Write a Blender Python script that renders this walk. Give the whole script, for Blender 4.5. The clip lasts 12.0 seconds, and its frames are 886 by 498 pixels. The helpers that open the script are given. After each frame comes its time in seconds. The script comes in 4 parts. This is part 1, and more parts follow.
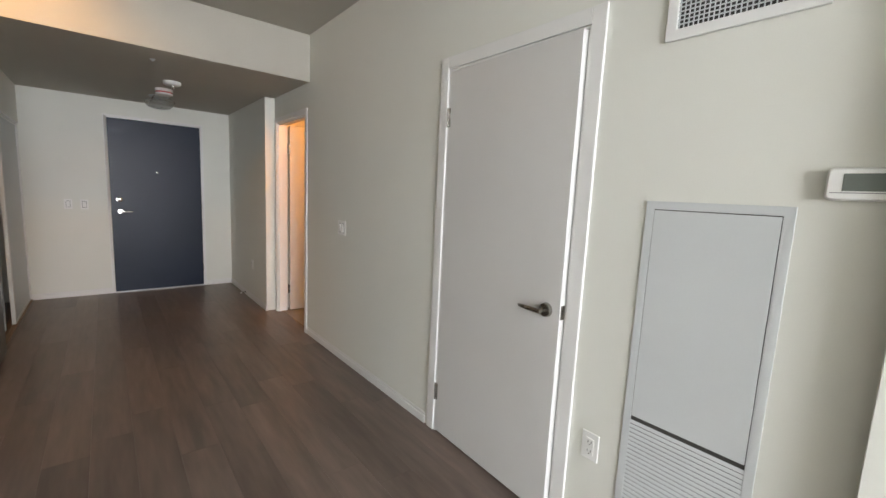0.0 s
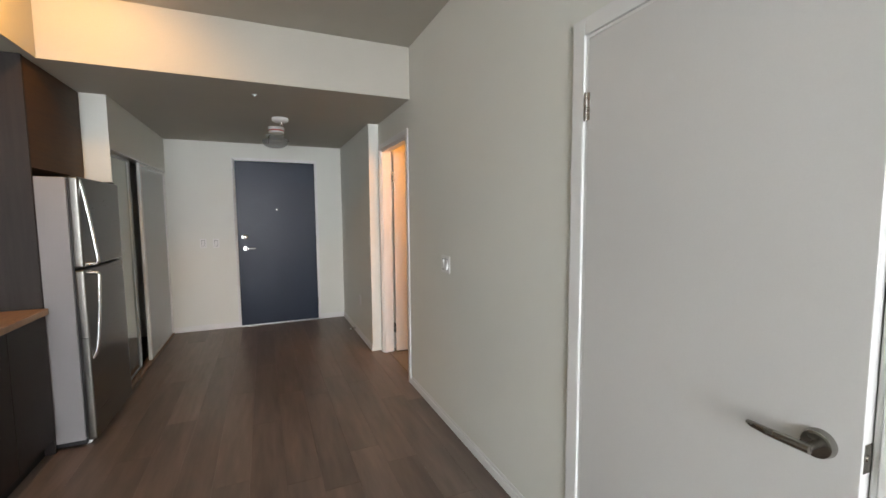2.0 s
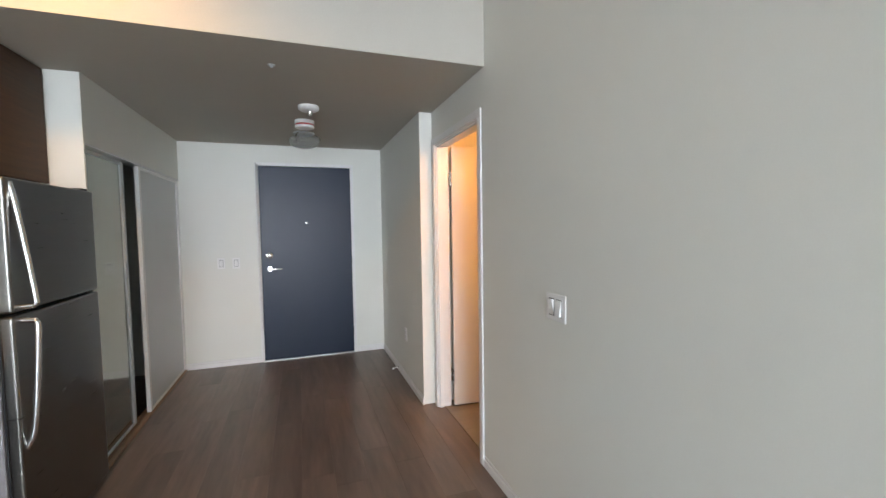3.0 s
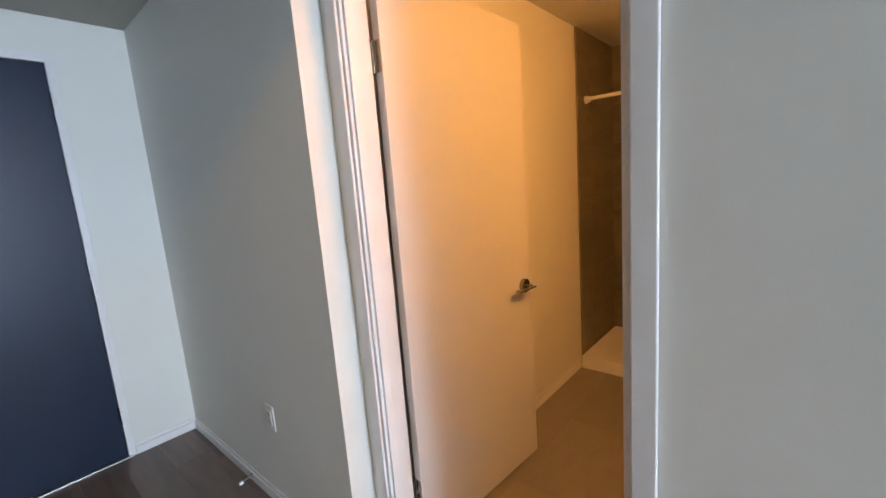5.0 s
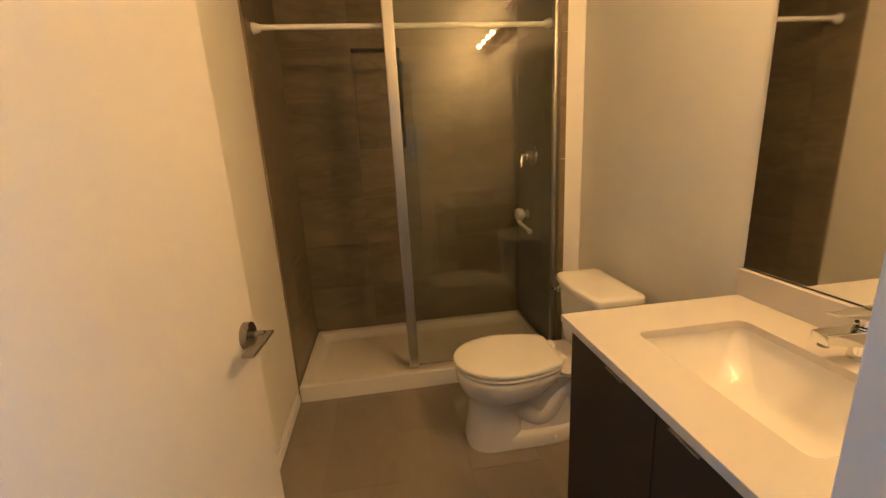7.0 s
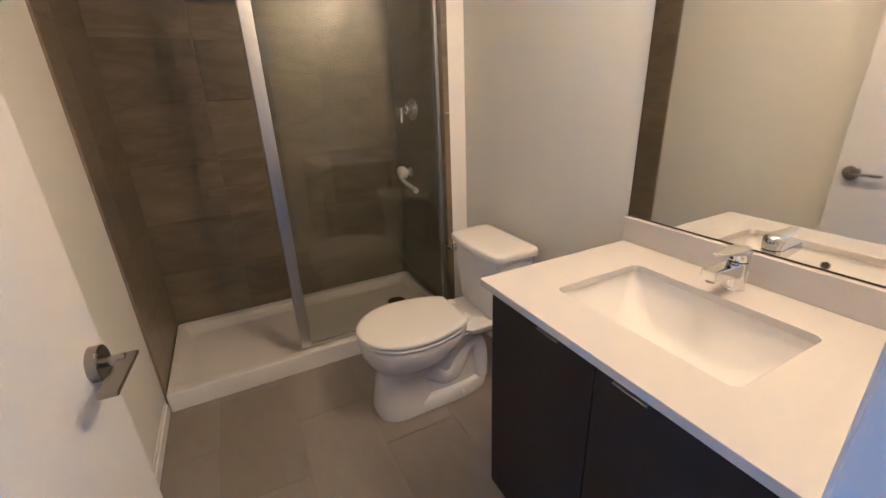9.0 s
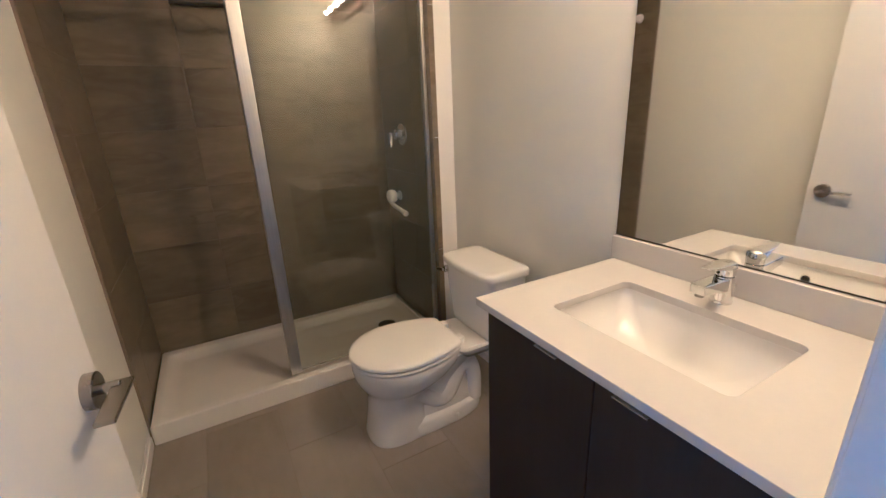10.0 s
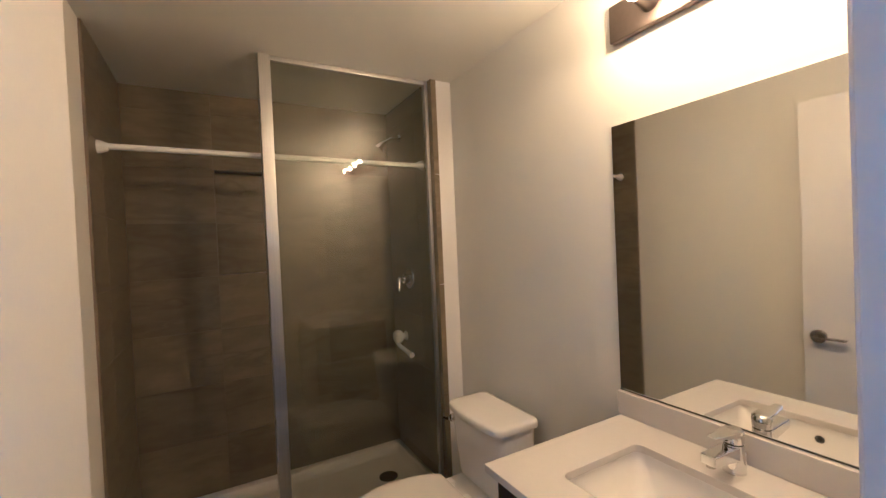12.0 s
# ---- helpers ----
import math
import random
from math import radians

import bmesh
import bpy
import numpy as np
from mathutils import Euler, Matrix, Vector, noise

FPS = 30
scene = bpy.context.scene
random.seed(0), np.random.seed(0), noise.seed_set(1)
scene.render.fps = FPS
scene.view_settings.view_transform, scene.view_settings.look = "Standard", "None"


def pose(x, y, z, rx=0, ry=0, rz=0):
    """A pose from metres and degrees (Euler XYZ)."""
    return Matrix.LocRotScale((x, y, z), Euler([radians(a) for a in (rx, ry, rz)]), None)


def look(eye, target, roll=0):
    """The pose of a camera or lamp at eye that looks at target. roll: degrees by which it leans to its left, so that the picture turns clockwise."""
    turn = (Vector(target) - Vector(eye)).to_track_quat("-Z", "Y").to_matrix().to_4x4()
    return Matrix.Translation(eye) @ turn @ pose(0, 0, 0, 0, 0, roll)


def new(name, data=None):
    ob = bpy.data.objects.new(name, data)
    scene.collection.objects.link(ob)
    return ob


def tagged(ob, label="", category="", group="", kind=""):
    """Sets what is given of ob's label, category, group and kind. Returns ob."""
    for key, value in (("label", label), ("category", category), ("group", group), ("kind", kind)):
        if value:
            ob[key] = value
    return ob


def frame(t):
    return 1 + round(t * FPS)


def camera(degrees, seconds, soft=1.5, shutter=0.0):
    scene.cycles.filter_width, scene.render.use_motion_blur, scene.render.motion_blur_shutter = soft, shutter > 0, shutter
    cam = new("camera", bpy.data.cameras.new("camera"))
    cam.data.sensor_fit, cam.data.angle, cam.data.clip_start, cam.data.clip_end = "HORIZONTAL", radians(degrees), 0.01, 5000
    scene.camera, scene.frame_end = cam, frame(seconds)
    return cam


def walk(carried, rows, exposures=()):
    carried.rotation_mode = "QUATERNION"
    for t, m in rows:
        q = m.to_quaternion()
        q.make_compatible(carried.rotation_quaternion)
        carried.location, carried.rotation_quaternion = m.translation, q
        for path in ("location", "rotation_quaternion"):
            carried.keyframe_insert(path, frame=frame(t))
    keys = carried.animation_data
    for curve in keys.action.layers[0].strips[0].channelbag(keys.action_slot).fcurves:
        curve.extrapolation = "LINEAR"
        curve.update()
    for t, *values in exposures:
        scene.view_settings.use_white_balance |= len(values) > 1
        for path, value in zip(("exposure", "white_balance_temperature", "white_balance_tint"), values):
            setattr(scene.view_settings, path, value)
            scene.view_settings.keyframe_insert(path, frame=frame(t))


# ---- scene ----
cam = camera(94.3, 12.0)
PATH = [
    (0, (-1.456, -3.766, 1.392), (-0.194, -2.237, 1.129), 2.7),
    (0.5, (-1.42, -3.917, 1.408), (-0.336, -2.259, 1.127), 1.6),
    (1, (-1.348, -3.865, 1.406), (-0.288, -2.188, 1.157), 0.6),
    (1.5, (-1.229, -3.592, 1.42), (-0.267, -1.851, 1.214), 0.1),
    (2, (-1.092, -3.192, 1.417), (-0.298, -1.364, 1.25), -0.4),
    (2.5, (-1.003, -2.682, 1.425), (-0.324, -0.805, 1.297), -0.6),
    (2.7, (-1.001, -2.481, 1.437), (-0.353, -0.592, 1.321), -0.8),
    (4.3, (-0.956, -0.818, 1.414), (0.052, 0.905, 1.3), -3.1),
    (4.5, (-0.899, -0.611, 1.408), (0.26, 1.013, 1.264), -3.1),
    (4.7, (-0.892, -0.423, 1.38), (0.46, 1.041, 1.207), -2.0),
    (5, (-0.814, -0.198, 1.387), (0.666, 1.111, 1.072), -4.4),
    (5.1, (-0.782, -0.128, 1.377), (0.762, 1.094, 1.027), -3.8),
    (5.5, (-0.593, 0.096, 1.349), (1.162, 0.955, 0.925), -0.4),
    (6, (-0.413, 0.304, 1.332), (1.486, 0.64, 0.802), -2.7),
    (6.5, (-0.277, 0.418, 1.32), (1.661, 0.29, 0.84), -3.0),
    (7, (-0.14, 0.408, 1.308), (1.78, 0.152, 0.813), -3.1),
    (7.5, (-0.065, 0.407, 1.306), (1.767, -0.042, 0.642), -1.7),
    (9.5, (0.019, 0.513, 1.31), (1.675, -0.381, 0.634), -2.6),
    (10, (0.013, 0.519, 1.308), (1.681, -0.396, 0.689), -2.5),
    (10.5, (0.015, 0.524, 1.314), (1.702, -0.415, 0.79), -2.8),
    (11, (0.004, 0.53, 1.377), (1.72, -0.43, 1.011), -2.7),
    (11.5, (-0.01, 0.54, 1.417), (1.727, -0.436, 1.242), -2.7),
    (12, (-0.042, 0.558, 1.431), (1.706, -0.412, 1.397), -2.5),
]
EXPOSURES = [
    (0.0, 0.03, 6500, 13),
    (0.5, 0.05, 6470, 13),
    (1.0, 0.0, 6450, 13),
    (1.5, 0.0, 6420, 12),
    (2.0, 0.14, 6400, 12),
    (2.5, 0.49, 6150, 11),
    (4.5, 0.53, 5650, 11),
    (5.5, 0.5, 5150, 8),
    (6.0, 0.5, 5400, 3),
    (6.5, 0.66, 4550, -6),
    (7.0, 0.78, 3880, -3),
    (7.5, 0.95, 3260, 2),
    (9.5, 1.09, 3000, 4),
    (10.5, 1.07, 3000, 4),
    (11.2, 0.86, 3040, 4),
    (12.0, 0.68, 3110, 4),
]
walk(cam, [(t, look(eye, aim, lean)) for t, eye, aim, lean in PATH], EXPOSURES)
WINDOW_W, BULB_W = 270.0, 740.0

# ---- world and large lights ----
world = bpy.data.worlds.new("world")
scene.world = world
world.use_nodes = True
wn = world.node_tree
sky = wn.nodes.new("ShaderNodeTexSky")
sky.sky_type, sky.sun_disc = "NISHITA", False
sky.sun_elevation, sky.sun_rotation = radians(40), radians(200)
wn.nodes["Background"].inputs["Strength"].default_value = 0.08
wn.links.new(sky.outputs["Color"], wn.nodes["Background"].inputs["Color"])


def lamp(name, kind, energy, color, m, **settings):
    data = bpy.data.lights.new(name, kind)
    data.energy, data.color = energy, color
    if kind == "AREA":
        data.shape, data.size, data.size_y = "RECTANGLE", settings["size"], settings["size_y"]
    if kind in ("POINT", "SPOT"):
        data.shadow_soft_size = settings["radius"]
    if kind == "SPOT":
        data.spot_size, data.spot_blend = radians(settings["cone"]), 0.6
    ob = new(name, data)
    ob.matrix_basis = m
    return ob


# sky light in the opening of the living-room window
lamp("window_daylight", "AREA", WINDOW_W, (0.93, 0.97, 1.0), pose(-1.75, -8.25, 1.60, 70, 0, -20), size=2.6, size_y=2.2)
# kitchen ceiling spots: in front of the beam, and over the counter run
lamp("kitchen_spot_lamp", "SPOT", 36, (1.0, 0.50, 0.11), pose(-1.95, -0.70, 2.655, 44, 0, 10), radius=0.05, cone=147)
lamp("kitchen_spot_lamp", "SPOT", 62, (1.0, 0.47, 0.14), pose(-2.30, -1.55, 2.655, 14, 0, 0), radius=0.04, cone=105)

# ---- materials ----


def mat(name, color, rough=0.5, metal=0.0, vary=0.06, scale=3.0, fine=60.0, bump=0.05, stretch=(1, 1, 1), rand=0.0, spec=0.5, coat=0.0):
    """Base colour varied at two scales, with fine relief; stretch squeezes the grain along an axis."""
    m = bpy.data.materials.new(name)
    m.use_nodes = True
    nt = m.node_tree
    p = nt.nodes["Principled BSDF"]
    p.inputs["Metallic"].default_value = metal
    p.inputs["Specular IOR Level"].default_value = spec
    p.inputs["Coat Weight"].default_value = coat
    geo = nt.nodes.new("ShaderNodeNewGeometry")
    mp = nt.nodes.new("ShaderNodeMapping")
    mp.inputs["Scale"].default_value = stretch
    nt.links.new(geo.outputs["Position"], mp.inputs["Vector"])
    vec = mp.outputs["Vector"]
    info = nt.nodes.new("ShaderNodeObjectInfo")
    if rand > 0:
        off = nt.nodes.new("ShaderNodeVectorMath")
        off.operation = "MULTIPLY_ADD"
        comb = nt.nodes.new("ShaderNodeCombineXYZ")
        for k in range(3):
            nt.links.new(info.outputs["Random"], comb.inputs[k])
        nt.links.new(comb.outputs["Vector"], off.inputs[0])
        off.inputs[1].default_value = (37.0, 23.0, 11.0)
        nt.links.new(vec, off.inputs[2])
        vec = off.outputs["Vector"]
    n1 = nt.nodes.new("ShaderNodeTexNoise")
    n1.inputs["Scale"].default_value, n1.inputs["Detail"].default_value = scale, 4.0
    n2 = nt.nodes.new("ShaderNodeTexNoise")
    n2.inputs["Scale"].default_value, n2.inputs["Detail"].default_value = fine, 3.0
    nt.links.new(vec, n1.inputs["Vector"])
    nt.links.new(vec, n2.inputs["Vector"])
    mix = nt.nodes.new("ShaderNodeMix")
    mix.data_type = "FLOAT"
    mix.inputs[0].default_value = 0.35
    nt.links.new(n1.outputs["Fac"], mix.inputs[2])
    nt.links.new(n2.outputs["Fac"], mix.inputs[3])
    ramp = nt.nodes.new("ShaderNodeValToRGB")
    lo = [max(0.0, c * (1 - 2.2 * vary)) for c in color]
    hi = [min(1.0, c * (1 + 2.2 * vary)) for c in color]
    ramp.color_ramp.elements[0].position, ramp.color_ramp.elements[0].color = 0.3, (*lo, 1)
    ramp.color_ramp.elements[1].position, ramp.color_ramp.elements[1].color = 0.7, (*hi, 1)
    nt.links.new(mix.outputs[0], ramp.inputs["Fac"])
    col = ramp.outputs["Color"]
    if rand > 0:
        hsv = nt.nodes.new("ShaderNodeHueSaturation")
        mr = nt.nodes.new("ShaderNodeMapRange")
        mr.inputs["To Min"].default_value, mr.inputs["To Max"].default_value = 1 - rand, 1 + rand
        nt.links.new(info.outputs["Random"], mr.inputs["Value"])
        nt.links.new(mr.outputs["Result"], hsv.inputs["Value"])
        nt.links.new(col, hsv.inputs["Color"])
        col = hsv.outputs["Color"]
    nt.links.new(col, p.inputs["Base Color"])
    rr = nt.nodes.new("ShaderNodeMapRange")
    rr.inputs["To Min"].default_value, rr.inputs["To Max"].default_value = max(0.0, rough - 0.06), min(1.0, rough + 0.06)
    nt.links.new(n1.outputs["Fac"], rr.inputs["Value"])
    nt.links.new(rr.outputs["Result"], p.inputs["Roughness"])
    if bump > 0:
        b = nt.nodes.new("ShaderNodeBump")
        b.inputs["Strength"].default_value, b.inputs["Distance"].default_value = bump, 0.004
        nt.links.new(n2.outputs["Fac"], b.inputs["Height"])
        nt.links.new(b.outputs["Normal"], p.inputs["Normal"])
    return m


def glow(name, color, strength):
    m = bpy.data.materials.new(name)
    m.use_nodes = True
    p = m.node_tree.nodes["Principled BSDF"]
    p.inputs["Base Color"].default_value = (0.8, 0.8, 0.78, 1)
    p.inputs["Emission Color"].default_value = (*color, 1)
    p.inputs["Emission Strength"].default_value = strength
    return m


def clear(name, color, rough=0.0, ior=1.45):
    m = bpy.data.materials.new(name)
    m.use_nodes = True
    p = m.node_tree.nodes["Principled BSDF"]
    p.inputs["Base Color"].default_value = (*color, 1)
    p.inputs["Transmission Weight"].default_value = 1.0
    p.inputs["Roughness"].default_value = rough
    p.inputs["IOR"].default_value = ior
    return m


PAINT = mat("wall_paint", (0.73, 0.735, 0.68), 0.55, vary=0.012, scale=1.2, fine=220, bump=0.006)
# white ceiling paint, set darker so the ceilings' dimness sits in the colour
CEIL = mat("ceiling_paint_shaded", (0.46, 0.44, 0.385), 0.75, vary=0.02, scale=1.5, fine=180, bump=0.05)
TRIM = mat("trim_paint", (0.76, 0.76, 0.745), 0.32, vary=0.01, scale=4, fine=120, bump=0.03)
DOORW = mat("door_paint", (0.668, 0.664, 0.652), 0.42, vary=0.012, scale=2, fine=180, bump=0.05)
METALW = mat("painted_metal", (0.575, 0.60, 0.605), 0.38, vary=0.01, scale=3, fine=150, bump=0.03)
NAVY = mat("door_navy", (0.015, 0.022, 0.043), 0.34, vary=0.05, scale=0.6, fine=140, bump=0.0, spec=0.22)
PLANK = mat("vinyl_plank", (0.158, 0.117, 0.095), 0.36, vary=0.16, scale=2.0, fine=6, bump=0.015, stretch=(5.0, 0.6, 1), rand=0.17)
GAP = mat("floor_underlay", (0.085, 0.060, 0.047), 0.8)
BTILE = mat("bath_floor_tile", (0.235, 0.215, 0.185), 0.36, vary=0.055, scale=1.2, fine=9, bump=0.01, stretch=(1, 2.5, 1), rand=0.03)
STILE = mat("shower_tile", (0.168, 0.145, 0.088), 0.33, vary=0.13, scale=2.2, fine=9, bump=0.0, stretch=(1.0, 1.0, 3.0), rand=0.13)


def veined(m, light, dark):
    """Lays broken horizontal veins over a stone-look tile, different on every tile."""
    nt = m.node_tree
    p = nt.nodes["Principled BSDF"]
    base = p.inputs["Base Color"].links[0].from_socket
    geo, mp, info, off = (nt.nodes.new("ShaderNode" + k) for k in ("NewGeometry", "Mapping", "ObjectInfo", "VectorMath"))
    comb = nt.nodes.new("ShaderNodeCombineXYZ")
    mp.inputs["Scale"].default_value = (1.2, 1.2, 6.0)
    off.operation = "MULTIPLY_ADD"
    off.inputs[1].default_value = (53.0, 31.0, 71.0)
    for k in range(3):
        nt.links.new(info.outputs["Random"], comb.inputs[k])
    nt.links.new(comb.outputs["Vector"], off.inputs[0])
    nt.links.new(geo.outputs["Position"], mp.inputs["Vector"])
    nt.links.new(mp.outputs["Vector"], off.inputs[2])
    noise = nt.nodes.new("ShaderNodeTexNoise")
    noise.inputs["Scale"].default_value, noise.inputs["Detail"].default_value, noise.inputs["Distortion"].default_value = 1.0, 3.0, 0.6
    nt.links.new(off.outputs["Vector"], noise.inputs["Vector"])
    col = base
    for centre, width, shade in ((0.62, 0.035, dark), (0.43, 0.016, light), (0.33, 0.05, dark)):
        ramp = nt.nodes.new("ShaderNodeValToRGB")
        e = ramp.color_ramp.elements
        e[0].position, e[0].color = centre - width, (0, 0, 0, 1)
        e[1].position, e[1].color = centre + width, (0, 0, 0, 1)
        mid = e.new(centre)
        mid.color = (0.42, 0.42, 0.42, 1)
        nt.links.new(noise.outputs["Fac"], ramp.inputs["Fac"])
        mix = nt.nodes.new("ShaderNodeMix")
        mix.data_type = "RGBA"
        mix.inputs[7].default_value = (*shade, 1)
        nt.links.new(ramp.outputs["Color"], mix.inputs[0])
        nt.links.new(col, mix.inputs[6])
        col = mix.outputs[2]
    nt.links.new(col, p.inputs["Base Color"])


veined(STILE, (0.215, 0.175, 0.112), (0.100, 0.080, 0.050))
BRONZE = mat("dark_bronze", (0.16, 0.14, 0.12), 0.45, 1.0, vary=0.04, scale=10, bump=0.01)
GROUT = mat("grout", (0.225, 0.195, 0.145), 0.85, vary=0.05, scale=8)
CERAM = mat("white_ceramic", (0.75, 0.745, 0.72), 0.085, vary=0.006, bump=0.0, spec=0.4)
ACRYL = mat("white_acrylic", (0.74, 0.73, 0.69), 0.42, vary=0.01, bump=0.0)
QUARTZ = mat("white_quartz", (0.57, 0.558, 0.525), 0.22, vary=0.006, scale=90, fine=260, bump=0.0)
ESPRESSO = mat("espresso_laminate", (0.024, 0.018, 0.016), 0.50, vary=0.14, scale=3, fine=50, bump=0.04, stretch=(14, 14, 1), spec=0.3)
BROWN = mat("brown_laminate", (0.075, 0.041, 0.021), 0.55, vary=0.12, scale=3, fine=40, bump=0.03, stretch=(1, 1, 14), spec=0.2)
BUTCHER = mat("wood_worktop", (0.33, 0.20, 0.11), 0.40, vary=0.14, scale=4, fine=40, bump=0.04, stretch=(12, 1, 1))
CHROME = mat("chrome", (0.80, 0.80, 0.80), 0.07, 1.0, vary=0.01, bump=0.0)
NICKEL = mat("satin_nickel", (0.34, 0.325, 0.30), 0.26, 1.0, vary=0.03, scale=20, bump=0.02)
ALU = mat("brushed_aluminium", (0.62, 0.62, 0.61), 0.32, 1.0, vary=0.04, scale=6, fine=90, bump=0.04, stretch=(30, 30, 1))
STEEL = mat("stainless_steel", (0.23, 0.222, 0.205), 0.30, 1.0, vary=0.03, scale=5, fine=120, bump=0.02, stretch=(1, 1, 22))
PULL = mat("satin_pull", (0.62, 0.61, 0.59), 0.22, 1.0, vary=0.02, bump=0.0)
STEELH = mat("polished_steel", (0.82, 0.82, 0.82), 0.24, 1.0, vary=0.02, bump=0.0)
FRSIDE = mat("fridge_side", (0.235, 0.225, 0.235), 0.5, vary=0.02, scale=3, fine=240, bump=0.10)
BLACK = mat("black_plastic", (0.012, 0.012, 0.013), 0.5, vary=0.05)
PLASTIC = mat("white_plastic", (0.80, 0.80, 0.78), 0.35, vary=0.008, bump=0.01)
# dark fill: painted shade behind both grilles, and the joint round switch rockers
SHADE_JOINT = mat("dark_shade_and_joint", (0.05, 0.048, 0.045), 0.7, vary=0.1)
LCD = mat("lcd_screen", (0.15, 0.17, 0.15), 0.15, vary=0.03)
RED = mat("red_band", (0.45, 0.03, 0.03), 0.4, vary=0.03)
BACKSP = mat("grey_backsplash", (0.10, 0.10, 0.10), 0.35, vary=0.06, scale=4)
MIRROR = mat("mirror_silver", (0.90, 0.91, 0.90), 0.012, 1.0, vary=0.002, bump=0.0)
SMOKE = mat("grey_mirror", (0.24, 0.235, 0.20), 0.08, 1.0, vary=0.01, bump=0.0)


def sheet_glass(name, color, haze=0.0):
    """Flat glass: straight through, with a mirror gloss by Fresnel and a faint pale haze added to brighten it."""
    m = bpy.data.materials.new(name)
    m.use_nodes = True
    nt = m.node_tree
    nt.nodes.remove(nt.nodes["Principled BSDF"])
    tr, gl, fr_, mx = (nt.nodes.new("ShaderNode" + k) for k in ("BsdfTransparent", "BsdfGlossy", "Fresnel", "MixShader"))
    tr.inputs["Color"].default_value = (*color, 1)
    gl.inputs["Roughness"].default_value = 0.0
    fr_.inputs["IOR"].default_value = 1.52
    nt.links.new(fr_.outputs["Fac"], mx.inputs["Fac"])
    # painted haze: a pale diffuse share lifts the view through the glass
    hazed, pale_diffuse = nt.nodes.new("ShaderNodeMixShader"), nt.nodes.new("ShaderNodeBsdfDiffuse")
    pale_diffuse.inputs["Color"].default_value = (0.72, 0.72, 0.66, 1)
    hazed.inputs["Fac"].default_value = haze
    nt.links.new(tr.outputs["BSDF"], hazed.inputs[1])
    nt.links.new(pale_diffuse.outputs["BSDF"], hazed.inputs[2])
    nt.links.new(hazed.outputs["Shader"], mx.inputs[1])
    nt.links.new(gl.outputs["BSDF"], mx.inputs[2])
    nt.links.new(mx.outputs["Shader"], nt.nodes["Material Output"].inputs["Surface"])
    return m


GLASS = sheet_glass("shower_glass", (0.93, 0.955, 0.915), 0.015)
PANE = clear("window_glass", (0.97, 0.98, 0.98))
BOWL = mat("bowl_glass", (0.36, 0.37, 0.35), 0.10, vary=0.01, bump=0.0)
BOWL.node_tree.nodes["Principled BSDF"].inputs["Alpha"].default_value = 0.20
SPOTLENS = glow("spot_lens", (1.0, 0.55, 0.22), 8.0)
BULB = glow("lit_bulb", (1.0, 0.370, 0.062), BULB_W)

# ---- mesh helpers ----


def cube(bm, lo, hi):
    x0, y0, z0 = lo
    x1, y1, z1 = hi
    v = [bm.verts.new(c) for c in ((x0, y0, z0), (x1, y0, z0), (x1, y1, z0), (x0, y1, z0), (x0, y0, z1), (x1, y0, z1), (x1, y1, z1), (x0, y1, z1))]
    return [bm.faces.new([v[i] for i in f]) for f in ((3, 2, 1, 0), (4, 5, 6, 7), (0, 1, 5, 4), (1, 2, 6, 5), (2, 3, 7, 6), (3, 0, 4, 7))]


def boxes(*spans):
    bm = bmesh.new()
    for lo, hi in spans:
        cube(bm, lo, hi)
    return bm


def soft(bm, width=0.004, segments=2, angle=30):
    """Rounds every edge sharper than the angle."""
    bmesh.ops.remove_doubles(bm, verts=bm.verts, dist=1e-5)
    bmesh.ops.recalc_face_normals(bm, faces=bm.faces)
    edges = [e for e in bm.edges if e.is_manifold and e.calc_face_angle(0) > radians(angle)]
    bmesh.ops.bevel(bm, geom=edges, offset=width, segments=segments, profile=0.5, affect="EDGES", clamp_overlap=True)
    return bm


def rbox(lo, hi, width=0.004, segments=2):
    return soft(boxes((lo, hi)), width, segments)


def loft(bm, rings, caps=True):
    """Skins closed rings of equal length, in order."""
    rows = [[bm.verts.new(c) for c in ring] for ring in rings]
    n = len(rows[0])
    for a, b in zip(rows, rows[1:]):
        for i in range(n):
            bm.faces.new((a[i], a[(i + 1) % n], b[(i + 1) % n], b[i]))
    if caps:
        bm.faces.new(rows[0][::-1])
        bm.faces.new(rows[-1])
    return bm


def tube(bm, path, radii, n=16):
    """A round tube along a path; radii: one number, or one a point."""
    pts = [Vector(p) for p in path]
    if not isinstance(radii, (list, tuple)):
        radii = [radii] * len(pts)
    rings, side = [], None
    for i, p in enumerate(pts):
        way = (pts[min(i + 1, len(pts) - 1)] - pts[max(i - 1, 0)]).normalized()
        if side is None:
            side = way.orthogonal().normalized()
        side = (side - way * side.dot(way)).normalized()
        up = way.cross(side)
        rings.append([p + radii[i] * (math.cos(a) * side + math.sin(a) * up) for a in (2 * math.pi * k / n for k in range(n))])
    return loft(bm, rings)


def glide(points, steps=5):
    """A smooth run of points through the given ones."""
    p = [Vector(c) for c in points]
    p = [2 * p[0] - p[1], *p, 2 * p[-1] - p[-2]]
    out = []
    for a, b, c, d in zip(p, p[1:], p[2:], p[3:]):
        for k in range(steps):
            s = k / steps
            out.append(0.5 * (2 * b + (c - a) * s + (2 * a - 5 * b + 4 * c - d) * s * s + (3 * b - a - 3 * c + d) * s ** 3))
    return out + [p[-2]]


